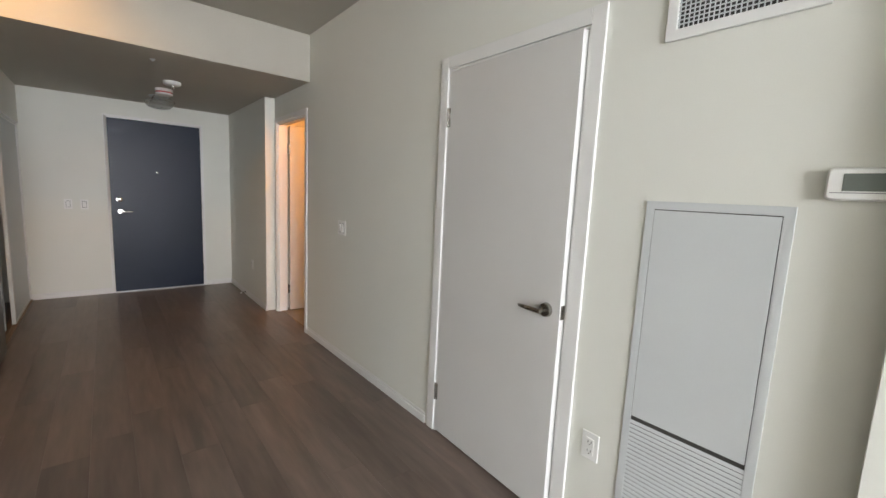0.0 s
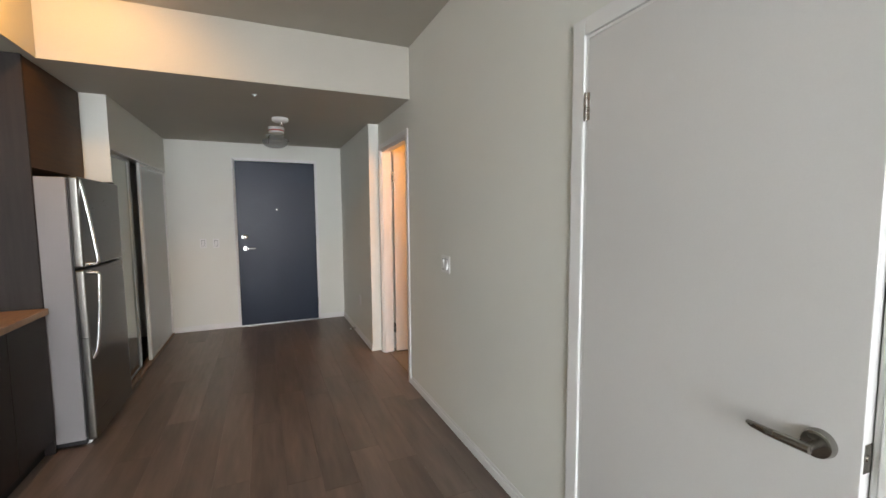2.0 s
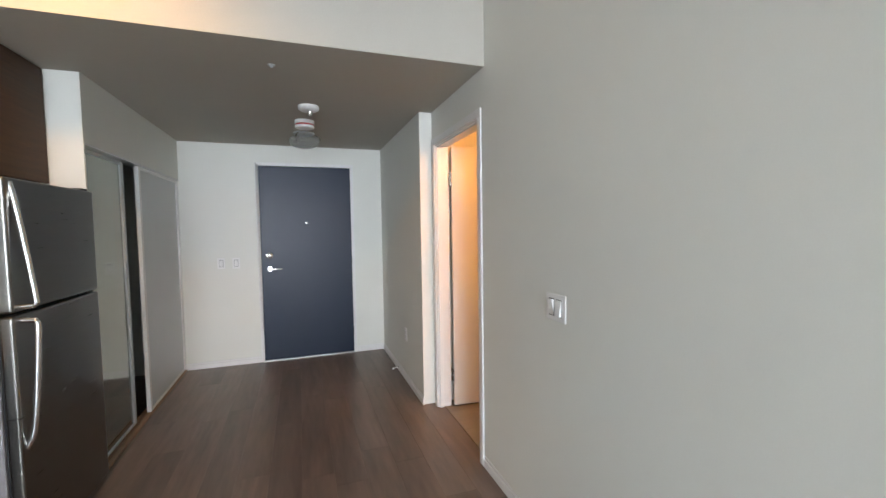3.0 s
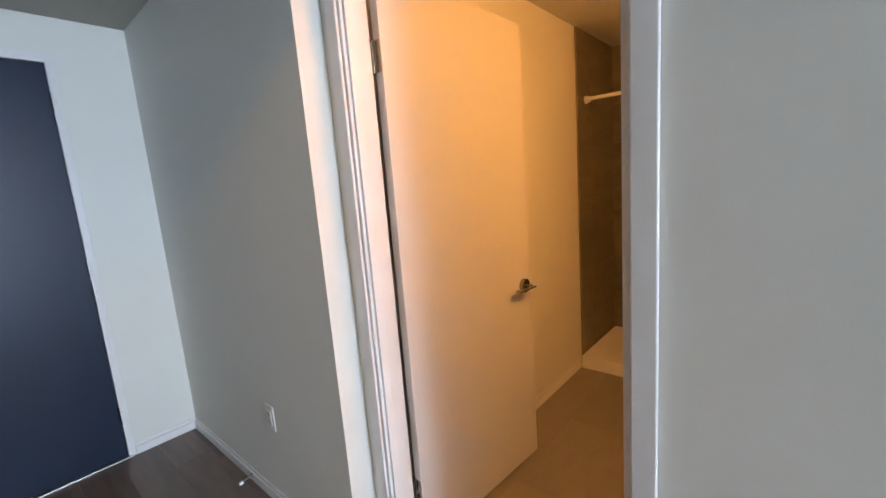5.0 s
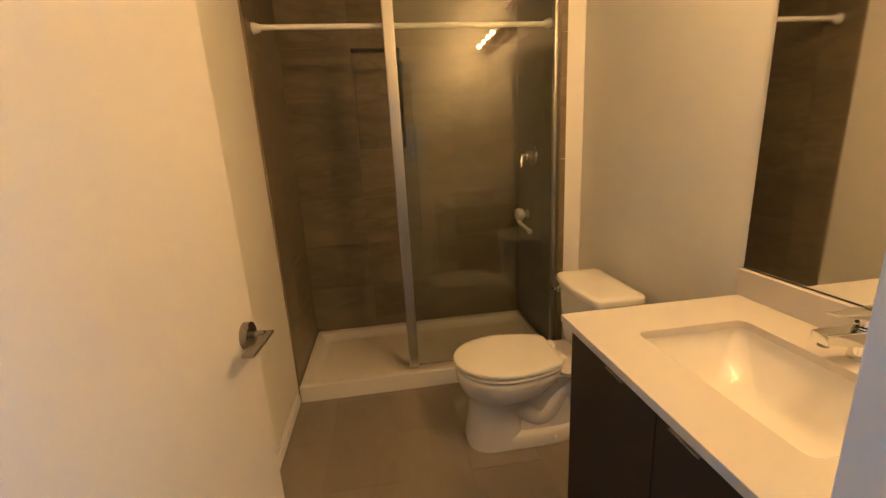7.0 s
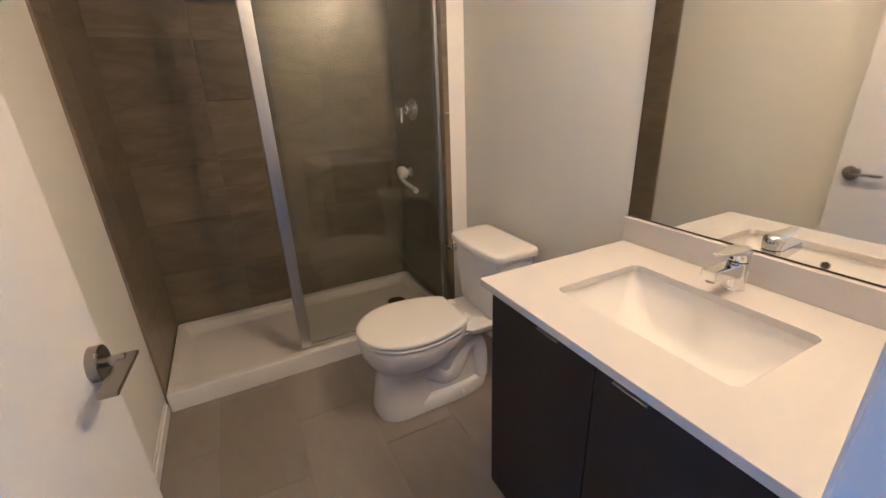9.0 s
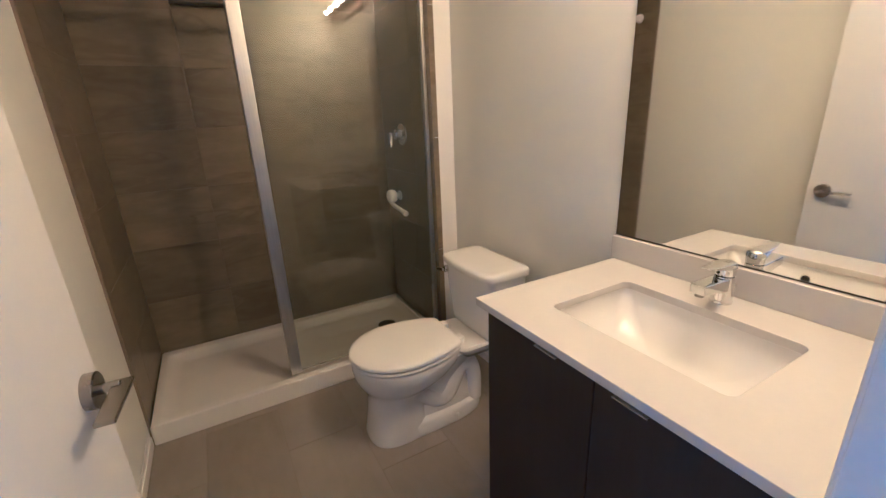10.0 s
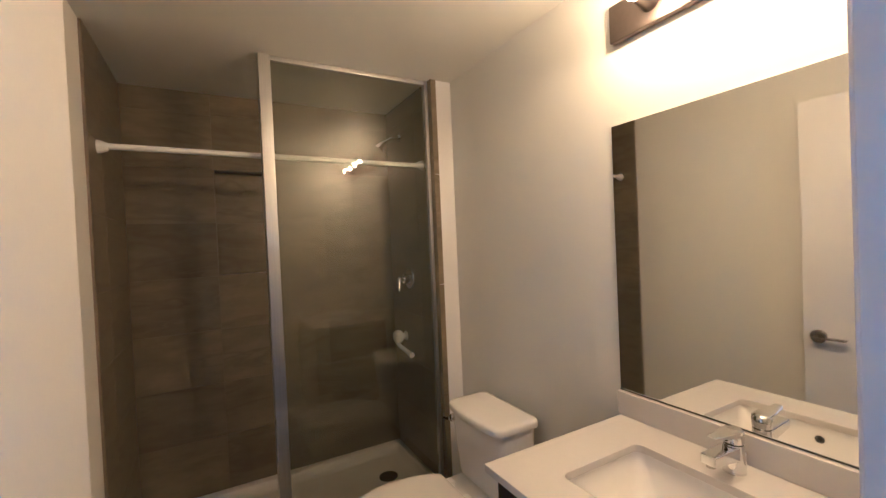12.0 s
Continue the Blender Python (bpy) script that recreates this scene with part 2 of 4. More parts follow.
def lathe(bm, profile, centre, axis="z", n=32):
    """Turns (radius, height) pairs round an axis through the centre."""
    c = Vector(centre)
    rings = []
    for r, h in profile:
        ring = []
        for k in range(n):
            a = 2 * math.pi * k / n
            u, w = max(r, 1e-4) * math.cos(a), max(r, 1e-4) * math.sin(a)
            ring.append(c + Vector({"z": (u, w, h), "y": (u, h, w), "x": (h, u, w)}[axis]))
        rings.append(ring)
    return loft(bm, rings)


def border(x0, x1, y0, y1, z0, z1, w):
    """A flat picture-frame border of width w that stands on an x wall."""
    bm = bmesh.new()
    rings = []
    for x, d in ((x1, 0), (x0, 0), (x0, w), (x1, w), (x1, 0)):
        rings.append([(x, y0 + d, z0 + d), (x, y1 - d, z0 + d), (x, y1 - d, z1 - d), (x, y0 + d, z1 - d)])
    loft(bm, rings, caps=False)
    bmesh.ops.remove_doubles(bm, verts=bm.verts, dist=1e-6)
    return bm


def rrect(cx, cy, w, d, r, z, n=6):
    """A rounded rectangle at height z."""
    out = []
    for sx, sy, a0 in ((1, 1, 0), (-1, 1, 90), (-1, -1, 180), (1, -1, 270)):
        for k in range(n + 1):
            a = radians(a0 + 90 * k / n)
            out.append(Vector((cx + sx * (w / 2 - r) + r * math.cos(a), cy + sy * (d / 2 - r) + r * math.sin(a), z)))
    return out


def weigh(me):
    """Lets the broad faces rule the shading of eased edges."""
    around = {}
    faces = [(p.normal.copy(), p.area) for p in me.polygons]
    for p in me.polygons:
        for v in p.vertices:
            around.setdefault(v, []).append(p.index)
    out = [None] * len(me.loops)
    for p in me.polygons:
        n0 = faces[p.index][0]
        for li, v in zip(p.loop_indices, p.vertices):
            acc = Vector((0, 0, 0))
            for q in around[v]:
                if faces[q][0].dot(n0) > 0.62:
                    acc += faces[q][0] * faces[q][1]
            out[li] = acc.normalized() if acc.length > 1e-12 else n0
    me.normals_split_custom_set(out)


def mesh_of(name, bm, material, smooth=True):
    bmesh.ops.recalc_face_normals(bm, faces=bm.faces)
    me = bpy.data.meshes.new(name)
    bm.to_mesh(me)
    bm.free()
    me.materials.append(material)
    if smooth:
        me.polygons.foreach_set("use_smooth", [True] * len(me.polygons))
        me.set_sharp_from_angle(angle=radians(38))
        weigh(me)
    return me


def part(name, bm, material, parent, label="", local=False):
    """One mesh under a thing or a part, given in world places, or in the thing's own when local."""
    ob = new(name, mesh_of(name, bm, material))
    ob.parent = parent
    if not local and parent.parent is None:
        ob.matrix_parent_inverse = parent.matrix_basis.inverted()
    return tagged(ob, label)


def thing(name, at, label, category, group="", kind="", turn=0.0):
    e = new(name)
    e.empty_display_size = 0.1
    e.matrix_basis = pose(*at, 0, 0, turn)
    return tagged(e, label, category, group, kind)


def structure(name, bm, material, label, category):
    return tagged(new(name, mesh_of(name, bm, material)), label, category, "", "structure")


# ---- the plan ----
X_W, Y_S, Y_E, X_STUB, Y_STUB = -2.88, -7.8, 2.60, -0.10, 0.948
H_MAIN, H_LOW, H_BATH, Y_BEAM = 2.72, 2.325, 2.315, -0.037
T = 0.096
CD0, CD1, HEAD = -2.829, -1.995, 2.052
BD0, BD1 = 0.040, 0.862
BX1, BY0, BY1, SX = 2.595, -0.628, 0.962, 1.93

# hall wall beside the bathroom, with both door openings
structure("wall_east", boxes(
    ((0, Y_S, 0), (T, CD0, H_MAIN)), ((0, CD0, HEAD), (T, CD1, H_MAIN)), ((0, CD1, 0), (T, BD0, H_MAIN)),
    ((0, BD0, HEAD + 0.01), (T, BD1, H_MAIN)), ((0, BD1, 0), (T, Y_STUB, H_MAIN)), ((X_STUB, Y_STUB, 0), (T, Y_E, H_MAIN))),
    PAINT, "off-white painted plaster hall wall with two door openings", "wall")
structure("wall_projection", soft(boxes(((-0.07, -4.7, 0.001), (-0.001, -3.715, H_MAIN - 0.001))), 0.003), PAINT, "off-white plaster pilaster beside the thermostat", "wall")
ED0, ED1, EH = -1.425, -0.428, 2.128
structure("wall_north", boxes(((X_W - T, Y_E, 0), (ED0, Y_E + 0.15, H_MAIN)), ((ED0, Y_E, EH), (ED1, Y_E + 0.15, H_MAIN)), ((ED1, Y_E, 0), (BX1 + T, Y_E + 0.15, H_MAIN))),
          PAINT, "off-white painted wall round the entrance door", "wall")
structure("wall_west", boxes(((X_W - T, Y_S, 0), (X_W, Y_E, H_MAIN))), PAINT, "off-white painted wall behind kitchen and closet", "wall")
WX1, WZ0, WZ1 = -0.15, 0.2, 2.5
structure("wall_south", boxes(((X_W - T, Y_S - 0.2, 0), (-2.75, Y_S, H_MAIN)), ((WX1, Y_S - 0.2, 0), (T, Y_S, H_MAIN)),
                              ((-2.75, Y_S - 0.2, 0), (WX1, Y_S, WZ0)), ((-2.75, Y_S - 0.2, WZ1), (WX1, Y_S, H_MAIN))), PAINT, "painted window wall of the living room", "wall")
# these ceilings wear the darkened paint, with shade put into its colour
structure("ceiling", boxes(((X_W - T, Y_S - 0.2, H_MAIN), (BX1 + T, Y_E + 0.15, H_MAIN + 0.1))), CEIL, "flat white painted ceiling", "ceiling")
drop = [(X_W + 0.001, Y_BEAM), (-0.001, Y_BEAM), (-0.001, Y_STUB - 0.001), (X_STUB - 0.001, Y_STUB - 0.001), (X_STUB - 0.001, Y_E - 0.001), (X_W + 0.001, Y_E - 0.001)]
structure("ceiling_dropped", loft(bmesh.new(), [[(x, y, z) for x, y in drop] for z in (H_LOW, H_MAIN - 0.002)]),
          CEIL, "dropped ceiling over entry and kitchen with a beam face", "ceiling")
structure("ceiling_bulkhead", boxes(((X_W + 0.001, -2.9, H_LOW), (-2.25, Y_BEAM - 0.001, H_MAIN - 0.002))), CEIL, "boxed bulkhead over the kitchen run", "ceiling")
# closet behind the ajar door
structure("wall_storage", boxes(((T, CD0 - 0.2, 0), (0.9, CD0 - 0.12, H_MAIN)), ((T, CD1 + 0.12, 0), (0.9, CD1 + 0.2, H_MAIN)), ((0.9, CD0 - 0.2, 0), (0.98, CD1 + 0.2, H_MAIN))), PAINT, "plain walls of the storage closet", "wall")

# bathroom shell
structure("wall_bath_south", boxes(((T, BY0 - T, 0), (BX1 + T, BY0, H_MAIN))), PAINT, "off-white painted wall behind mirror and toilet", "wall")
structure("wall_bath_north", boxes(((T, BY1, 0), (BX1 + T, BY1 + T, H_MAIN))), PAINT, "off-white painted wall behind the open door", "wall")
NY0, NY1, NZ0, NZ1, ND = 0.238, 0.545, 1.292, 1.895, 0.088
structure("wall_bath_east", boxes(((BX1 + 0.002, BY0, 0), (BX1 + T, NY0, H_MAIN)), ((BX1 + 0.002, NY1, 0), (BX1 + T, BY1, H_MAIN)), ((BX1 + 0.002, NY0, 0), (BX1 + T, NY1, NZ0)),
    ((BX1 + 0.002, NY0, NZ1), (BX1 + T, NY1, H_MAIN)), ((BX1 + ND, NY0, NZ0), (BX1 + T, NY1, NZ1))), GROUT, "shower back wall under the tiles", "wall")
structure("wall_bath_west", boxes(((T, BY0, 0), (T + 0.004, 0.02, H_BATH)), ((T, 0.895, 0), (T + 0.004, BY1, H_BATH))), PAINT, "painted inner face of the bathroom wall", "wall")
structure("ceiling_bath", boxes(((T, BY0, H_BATH), (BX1 + T, BY1, H_BATH + 0.05))), PAINT, "flat cream painted bathroom ceiling", "ceiling")
SHY = -0.50
structure("wall_shower_return", soft(boxes(((SX, BY0 + 0.001, 0), (BX1 + 0.001, SHY - 0.012, H_BATH - 0.001))), 0.004), TRIM, "white trimmed wall end beside the shower", "wall")

# floors: slabs, with the planks and tiles laid further down
floor = structure("floor", boxes(((X_W - T, Y_S - 0.2, -0.15), (0.05, Y_E + 0.15, -0.012)), ((0.05, -3.1, -0.15), (1.0, BY0 - T, -0.012))), GAP, "dark brown wood-look plank floor of hall and kitchen", "floor")
floor_bath = structure("floor_bathroom", boxes(((0.05, BY0 - T, -0.15), (BX1 + T, BY1 + T, -0.0018))), GROUT, "grey-brown tiled bathroom floor", "floor")


def baseboard(name, lo, hi):
    (x0, y0, z0), (x1, y1, z1) = lo, hi
    zs_ = z1 - 0.020
    # a thinner bead along the top, set back from the board's face
    if x1 - x0 < y1 - y0:
        upper = ((x0 + 0.005, y0, zs_), (x1, y1, z1))
    else:
        upper = ((x0, y0, zs_), (x1, y1 - 0.005, z1)) if y0 > BY0 - 0.01 and y1 < 0 else ((x0, y0 + 0.005, zs_), (x1, y1, z1))
    structure(name, soft(boxes(((x0, y0, z0), (x1, y1, zs_)), upper), 0.0025, 1), TRIM, "low white painted baseboard", "baseboard")


BH = 0.068
baseboard("baseboard", (-0.012, CD1 + 0.085, 0), (-0.0005, 0.0 - 0.002, BH))
baseboard("baseboard", (-0.012, -3.71, 0), (-0.0005, CD0 - 0.075, BH))
baseboard("baseboard", (X_STUB - 0.012, Y_STUB - 0.012, 0), (X_STUB - 0.0005, Y_E - 0.013, BH))
baseboard("baseboard", (ED1 + 0.014, Y_E - 0.012, 0), (X_STUB - 0.001, Y_E - 0.0005, BH))
baseboard("baseboard", (-2.15, Y_E - 0.012, 0), (ED0 - 0.014, Y_E - 0.0005, BH))
baseboard("baseboard", (0.12, BY1 - 0.012, 0), (SX - 0.03, BY1 - 0.0005, BH))
baseboard("baseboard", (0.90, BY0 + 0.0005, 0), (SX - 0.002, BY0 + 0.012, BH))

# ---- living-room window (behind the walk) ----
win = thing("window_1", (-1.45, Y_S, WZ0), "large white-framed living-room window in the end wall", "window", kind="structure")
part("window_frame", soft(boxes(((-2.75, Y_S - 0.12, WZ0), (WX1, Y_S - 0.06, WZ0 + 0.06)), ((-2.75, Y_S - 0.12, WZ1 - 0.06), (WX1, Y_S - 0.06, WZ1)),
                               ((-2.75, Y_S - 0.12, WZ0 + 0.06), (-2.69, Y_S - 0.06, WZ1 - 0.06)), ((WX1 - 0.06, Y_S - 0.12, WZ0 + 0.06), (WX1, Y_S - 0.06, WZ1 - 0.06)),
                               ((-1.48, Y_S - 0.12, WZ0 + 0.06), (-1.42, Y_S - 0.06, WZ1 - 0.06))), 0.003), TRIM, win)
for a, b in ((-2.69, -1.48), (-1.42, WX1 - 0.06)):
    pane = part("pane", boxes(((a, Y_S - 0.095, WZ0 + 0.06), (b, Y_S - 0.085, WZ1 - 0.06))), PANE, win)
    pane.visible_shadow = False

# ---- doors ----


def lever(leaf, at, out, along, local=True, square=False, metal=NICKEL):
    """Rose, neck and lever handle. out and along are unit steps away from the leaf and along the lever."""
    c, o, a = Vector(at), Vector(out), Vector(along)
    bm = bmesh.new()
    tube(bm, [c, c + o * 0.016, c + o * 0.018], [0.032, 0.032, 0.029] if square else [0.031, 0.028, 0.022], 28)
    rose = part("rose", bm, metal, leaf, "round satin metal rose", local)
    bm = bmesh.new()
    tube(bm, [c + o * 0.012, c + o * 0.048], 0.009)
    up = o.cross(a)
    if square:
        # a flat blade lying on its side
        q = c + o * 0.050
        ring = [(-0.004, -0.015), (0.004, -0.015), (0.004, 0.015), (-0.004, 0.015)]
        loft(bm, [[q + a * s + up * u + o * v * w for u, v in ring] for s, w in ((-0.014, 1.0), (0.05, 1.0), (0.112, 0.95))])
    else:
        q = c + o * 0.050
        tube(bm, [q - a * 0.008, q + a * 0.03, q + a * 0.07 + o * 0.002, q + a * 0.105 - o * 0.002, q + a * 0.118 - o * 0.006], [0.010, 0.0105, 0.009, 0.0075, 0.005])
    part("lever_handle", soft(bm, 0.0015, 1, 50) if square else bm, metal, leaf, "satin metal lever handle", local)
    return rose


def hinge(leaf, x, y, z, name="hinge"):
    bm = bmesh.new()
    tube(bm, [(x, y, z - 0.05), (x, y, z + 0.05)], 0.0065, 12)
    cube(bm, (x - 0.001, y - 0.016, z - 0.048), (x + 0.004, y + 0.016, z + 0.048))
    part(name, bm, NICKEL, leaf, "satin nickel butt hinge", True)


def casing(door, y0, y1, head, x0, x1, w, name="casing"):
    """Flat boards up both sides and across the top of an opening in the hall wall."""
    for a, b, c, d in ((y0 - w, y0, 0.001, head + w), (y1, y1 + w, 0.001, head + w)):
        part(name, soft(boxes(((x0, a, c), (x1, b, d))), 0.0045, 3), TRIM, door)
    part(name, soft(boxes(((x0, y0 + 0.0005, head), (x1, y1 - 0.0005, head + w - 0.001))), 0.0025), TRIM, door)


def jambs(door, y0, y1, head, stop_x0, stop_x1):
    t = 0.012
    part("jamb", soft(boxes(((-0.004, y0 + 0.0005, 0.001), (T + 0.005, y0 + t, head - 0.001)), ((stop_x0, y0 + t, 0.001), (stop_x1, y0 + t + 0.011, head - t))), 0.002), TRIM, door)
    part("jamb", soft(boxes(((-0.004, y1 - t, 0.001), (T + 0.005, y1 - 0.0005, head - 0.001)), ((stop_x0, y1 - t - 0.011, 0.001), (stop_x1, y1 - t, head - t))), 0.002), TRIM, door)
    part("head_jamb", soft(boxes(((-0.004, y0 + t, head - t), (T + 0.005, y1 - t, head - 0.001)), ((stop_x0, y0 + t + 0.011, head - t - 0.011), (stop_x1, y1 - t - 0.011, head - t))), 0.002), TRIM, door)


# entrance door
d1 = thing("door_1", (-0.95, Y_E, 0), "closed dark navy flush entrance door in a white metal frame", "door", kind="structure")
part("door_frame", soft(boxes(((ED0 + 0.0005, Y_E - 0.008, 0.001), (ED0 + 0.02, Y_E + 0.12, EH - 0.001)), ((ED1 - 0.02, Y_E - 0.008, 0.001), (ED1 - 0.0005, Y_E + 0.12, EH - 0.001)),
                              ((ED0 + 0.02, Y_E - 0.008, EH - 0.02), (ED1 - 0.02, Y_E + 0.12, EH - 0.001)),
                              ((ED0 - 0.012, Y_E - 0.010, 0.001), (ED0 + 0.004, Y_E - 0.0005, EH + 0.012)), ((ED1 - 0.004, Y_E - 0.010, 0.001), (ED1 + 0.012, Y_E - 0.0005, EH + 0.012)),
                              ((ED0 + 0.004, Y_E - 0.010, EH - 0.004), (ED1 - 0.004, Y_E - 0.0005, EH + 0.012))), 0.002), TRIM, d1, "white painted steel frame")
leaf1 = part("door_leaf", rbox((ED0 + 0.023, Y_E + 0.004, 0.012), (ED1 - 0.023, Y_E + 0.048, EH - 0.023), 0.002), NAVY, d1)
part("threshold", soft(boxes(((ED0, Y_E - 0.02, 0.0005), (ED1, Y_E + 0.1, 0.010))), 0.003), ALU, d1, "pale metal threshold strip")
bm = bmesh.new()
lathe(bm, [(0.0, 0.002), (0.034, 0.002), (0.034, -0.010), (0.026, -0.018), (0.0, -0.018)], (-1.318, Y_E + 0.004, 1.150), "y")
cube(bm, (-1.350, Y_E - 0.03, 1.136), (-1.340, Y_E - 0.012, 1.164))
part("deadbolt", bm, CHROME, leaf1, "round chrome deadbolt turn", False)
lever(leaf1, (-1.318, Y_E + 0.004, 1.003), (0, -1, 0), (1, 0, 0), False, False, STEELH)
bm = bmesh.new()
lathe(bm, [(0.0, 0.002), (0.009, 0.002), (0.009, -0.005), (0.0, -0.006)], (-0.930, Y_E + 0.004, 1.495), "y", 16)
part("peephole", bm, CHROME, leaf1, "small brass-rimmed peephole")
for z in (0.25, 1.08, 1.92):
    bm = bmesh.new()
    tube(bm, [(ED1 - 0.021, Y_E + 0.001, z - 0.05), (ED1 - 0.021, Y_E + 0.001, z + 0.05)], 0.006, 12)
    part("hinge", bm, NICKEL, leaf1)

# storage door, standing a little ajar into the hall
d2 = thing("door_2", (0, (CD0 + CD1) / 2, 0), "white flush storage door standing slightly ajar", "door", kind="structure")
casing(d2, CD0, CD1, HEAD, -0.013, -0.0005, 0.062)
jambs(d2, CD0, CD1, HEAD, 0.045, 0.057)
leaf2 = part("door_leaf", rbox((0, -0.804, 0.012), (0.036, 0, HEAD - 0.016), 0.002), DOORW, d2)
leaf2.matrix_basis = pose(-0.006, CD1 - 0.015, 0, 0, 0, -2.0)
lever(leaf2, (0, -0.736, 0.930), (-1, 0, 0), (0, 1, 0))
part("latch_plate", rbox((0.006, -0.806, 0.900), (0.030, -0.8035, 0.960), 0.0008, 1), NICKEL, leaf2, "satin nickel latch plate", True)
bm = bmesh.new()
tube(bm, [(0.018, -0.805, 0.930), (0.018, -0.808, 0.930)], [0.008, 0.007], 12)
part("latch_bolt", bm, NICKEL, leaf2, "", True)
for z in (0.25, 1.80):
    hinge(leaf2, -0.004, 0.005, z)

# bathroom door, wide open against the side wall
d3 = thing("door_3", (0.05, 0.46, 0), "white flush bathroom door standing wide open", "door", kind="structure")
casing(d3, BD0 + 0.003, BD1 - 0.003, HEAD + 0.006, -0.016, -0.0045, 0.050)
jambs(d3, BD0, BD1, HEAD + 0.01, 0.006, 0.034)
for a, b in ((BD0 - 0.056, BD0 - 0.002), (BD1 + 0.002, BD1 + 0.056)):
    part("casing", soft(boxes(((T + 0.0045, a, 0.001), (T + 0.012, b, HEAD + 0.066))), 0.0025), TRIM, d3)
part("casing", soft(boxes(((T + 0.0045, BD0, HEAD + 0.012), (T + 0.012, BD1, HEAD + 0.066))), 0.0025), TRIM, d3)
part("strike_plate", rbox((0.062, BD0 + 0.0115, 0.85), (0.094, BD0 + 0.0135, 0.92), 0.0006, 1), NICKEL, d3, "satin nickel strike plate")
leaf3 = part("door_leaf", rbox((0, 0, 0.012), (0.771, 0.036, HEAD - 0.005), 0.002), DOORW, d3)
leaf3.matrix_basis = pose(0.118, 0.822, 0, 0, 0, -4.2)
lever(leaf3, (0.711, 0, 0.888), (0, -1, 0), (-1, 0, 0), True, True)
lever(leaf3, (0.711, 0.036, 0.888), (0, 1, 0), (-1, 0, 0), True, True)
for z in (0.25, 1.80):
    hinge(leaf3, -0.006, 0.037, z)
    bm = boxes(((-0.0025, 0.004, z - 0.048), (-0.0005, 0.033, z + 0.048)))
    part("hinge_leaf", bm, NICKEL, leaf3, "", True)

# ---- hall wall fittings ----


def wall_plate(name, at, w, h, face, kind_of, label):
    """A plastic plate on a wall: face names the way it looks; rockers, or two sockets."""
    e = thing(name, at, label, "outlet" if kind_of == "outlet" else "switch")
    turn = {"-x": 0, "-y": 90}[face]
    e.matrix_basis = pose(*at, 0, 0, turn)
    part("cover_plate", soft(boxes(((-0.006, -w / 2, -h / 2), (0.0, w / 2, h / 2))), 0.003), PLASTIC, e, "", True)
    if kind_of == "outlet":
        part("socket_insert", rbox((-0.0085, -0.017, -0.034), (-0.0055, 0.017, 0.034), 0.0015), PLASTIC, e, "", True)
        bm = bmesh.new()
        for z in (-0.019, 0.019):
            cube(bm, (-0.0092, -0.008, z - 0.005), (-0.0083, -0.006, z + 0.006))
            cube(bm, (-0.0092, 0.006, z - 0.005), (-0.0083, 0.008, z + 0.006))
            tube(bm, [(-0.0083, 0, z - 0.011), (-0.0092, 0, z - 0.011)], 0.0025, 8)
        part("slots", bm, BLACK, e, "dark socket slots", True)
    else:
        n = 2 if w > 0.1 else 1
        for k in range(n):
            y = (k - (n - 1) / 2) * 0.052
            bm = bmesh.new()
            s = 1 if k == 0 else -1
            ring = [(-0.006, -0.033), (-0.0080 - 0.010 * (s > 0), -0.033), (-0.0080 - 0.010 * (s < 0), 0.033), (-0.006, 0.033)]
            loft(bm, [[Vector((u, y + q, v)) for u, v in ring] for q in (-0.0165, 0.0165)])
            part("rocker", soft(bm, 0.001, 1), PLASTIC, e, "white rocker", True)
            part("rocker_frame", boxes(((-0.0066, y - 0.0190, -0.0365), (-0.0058, y + 0.0190, 0.0365))), SHADE_JOINT, e, "thin dark joint round the rocker", True)
    return e


wall_plate("light_switch", (0, -0.725, 1.090), 0.135, 0.114, "-x", "switch", "white double rocker light switch on the hall wall")
wall_plate("wall_outlet", (0, -2.985, 0.425), 0.072, 0.114, "-x", "outlet", "white wall outlet below the access panel height")
wall_plate("wall_outlet", (X_STUB, 1.508, 0.44), 0.072, 0.114, "-x", "outlet", "white wall outlet near the entrance door")
wall_plate("light_switch", (-1.785, Y_E, 1.085), 0.072, 0.114, "-y", "switch", "white rocker switch beside the entrance door")
wall_plate("light_switch", (-1.645, Y_E, 1.082), 0.072, 0.114, "-y", "switch", "white square-bordered switch beside the entrance door")

# door stop on the baseboard near the entrance
ds = thing("door_stop", (X_STUB - 0.012, 1.79, 0.035), "small spring door stop with a white tip", "door stop")
bm = bmesh.new()
tube(bm, [(X_STUB - 0.0125, 1.79, 0.038), (X_STUB - 0.018, 1.79, 0.038), (X_STUB - 0.019, 1.79, 0.038), (X_STUB - 0.062, 1.79, 0.031)], [0.011, 0.010, 0.005, 0.0045], 14)
part("spring", bm, NICKEL, ds)
bm = bmesh.new()
tube(bm, [(X_STUB - 0.060, 1.79, 0.0313), (X_STUB - 0.075, 1.79, 0.029), (X_STUB - 0.078, 1.79, 0.0285)], [0.0085, 0.008, 0.005], 14)
part("tip", bm, PLASTIC, ds, "white rubber tip")

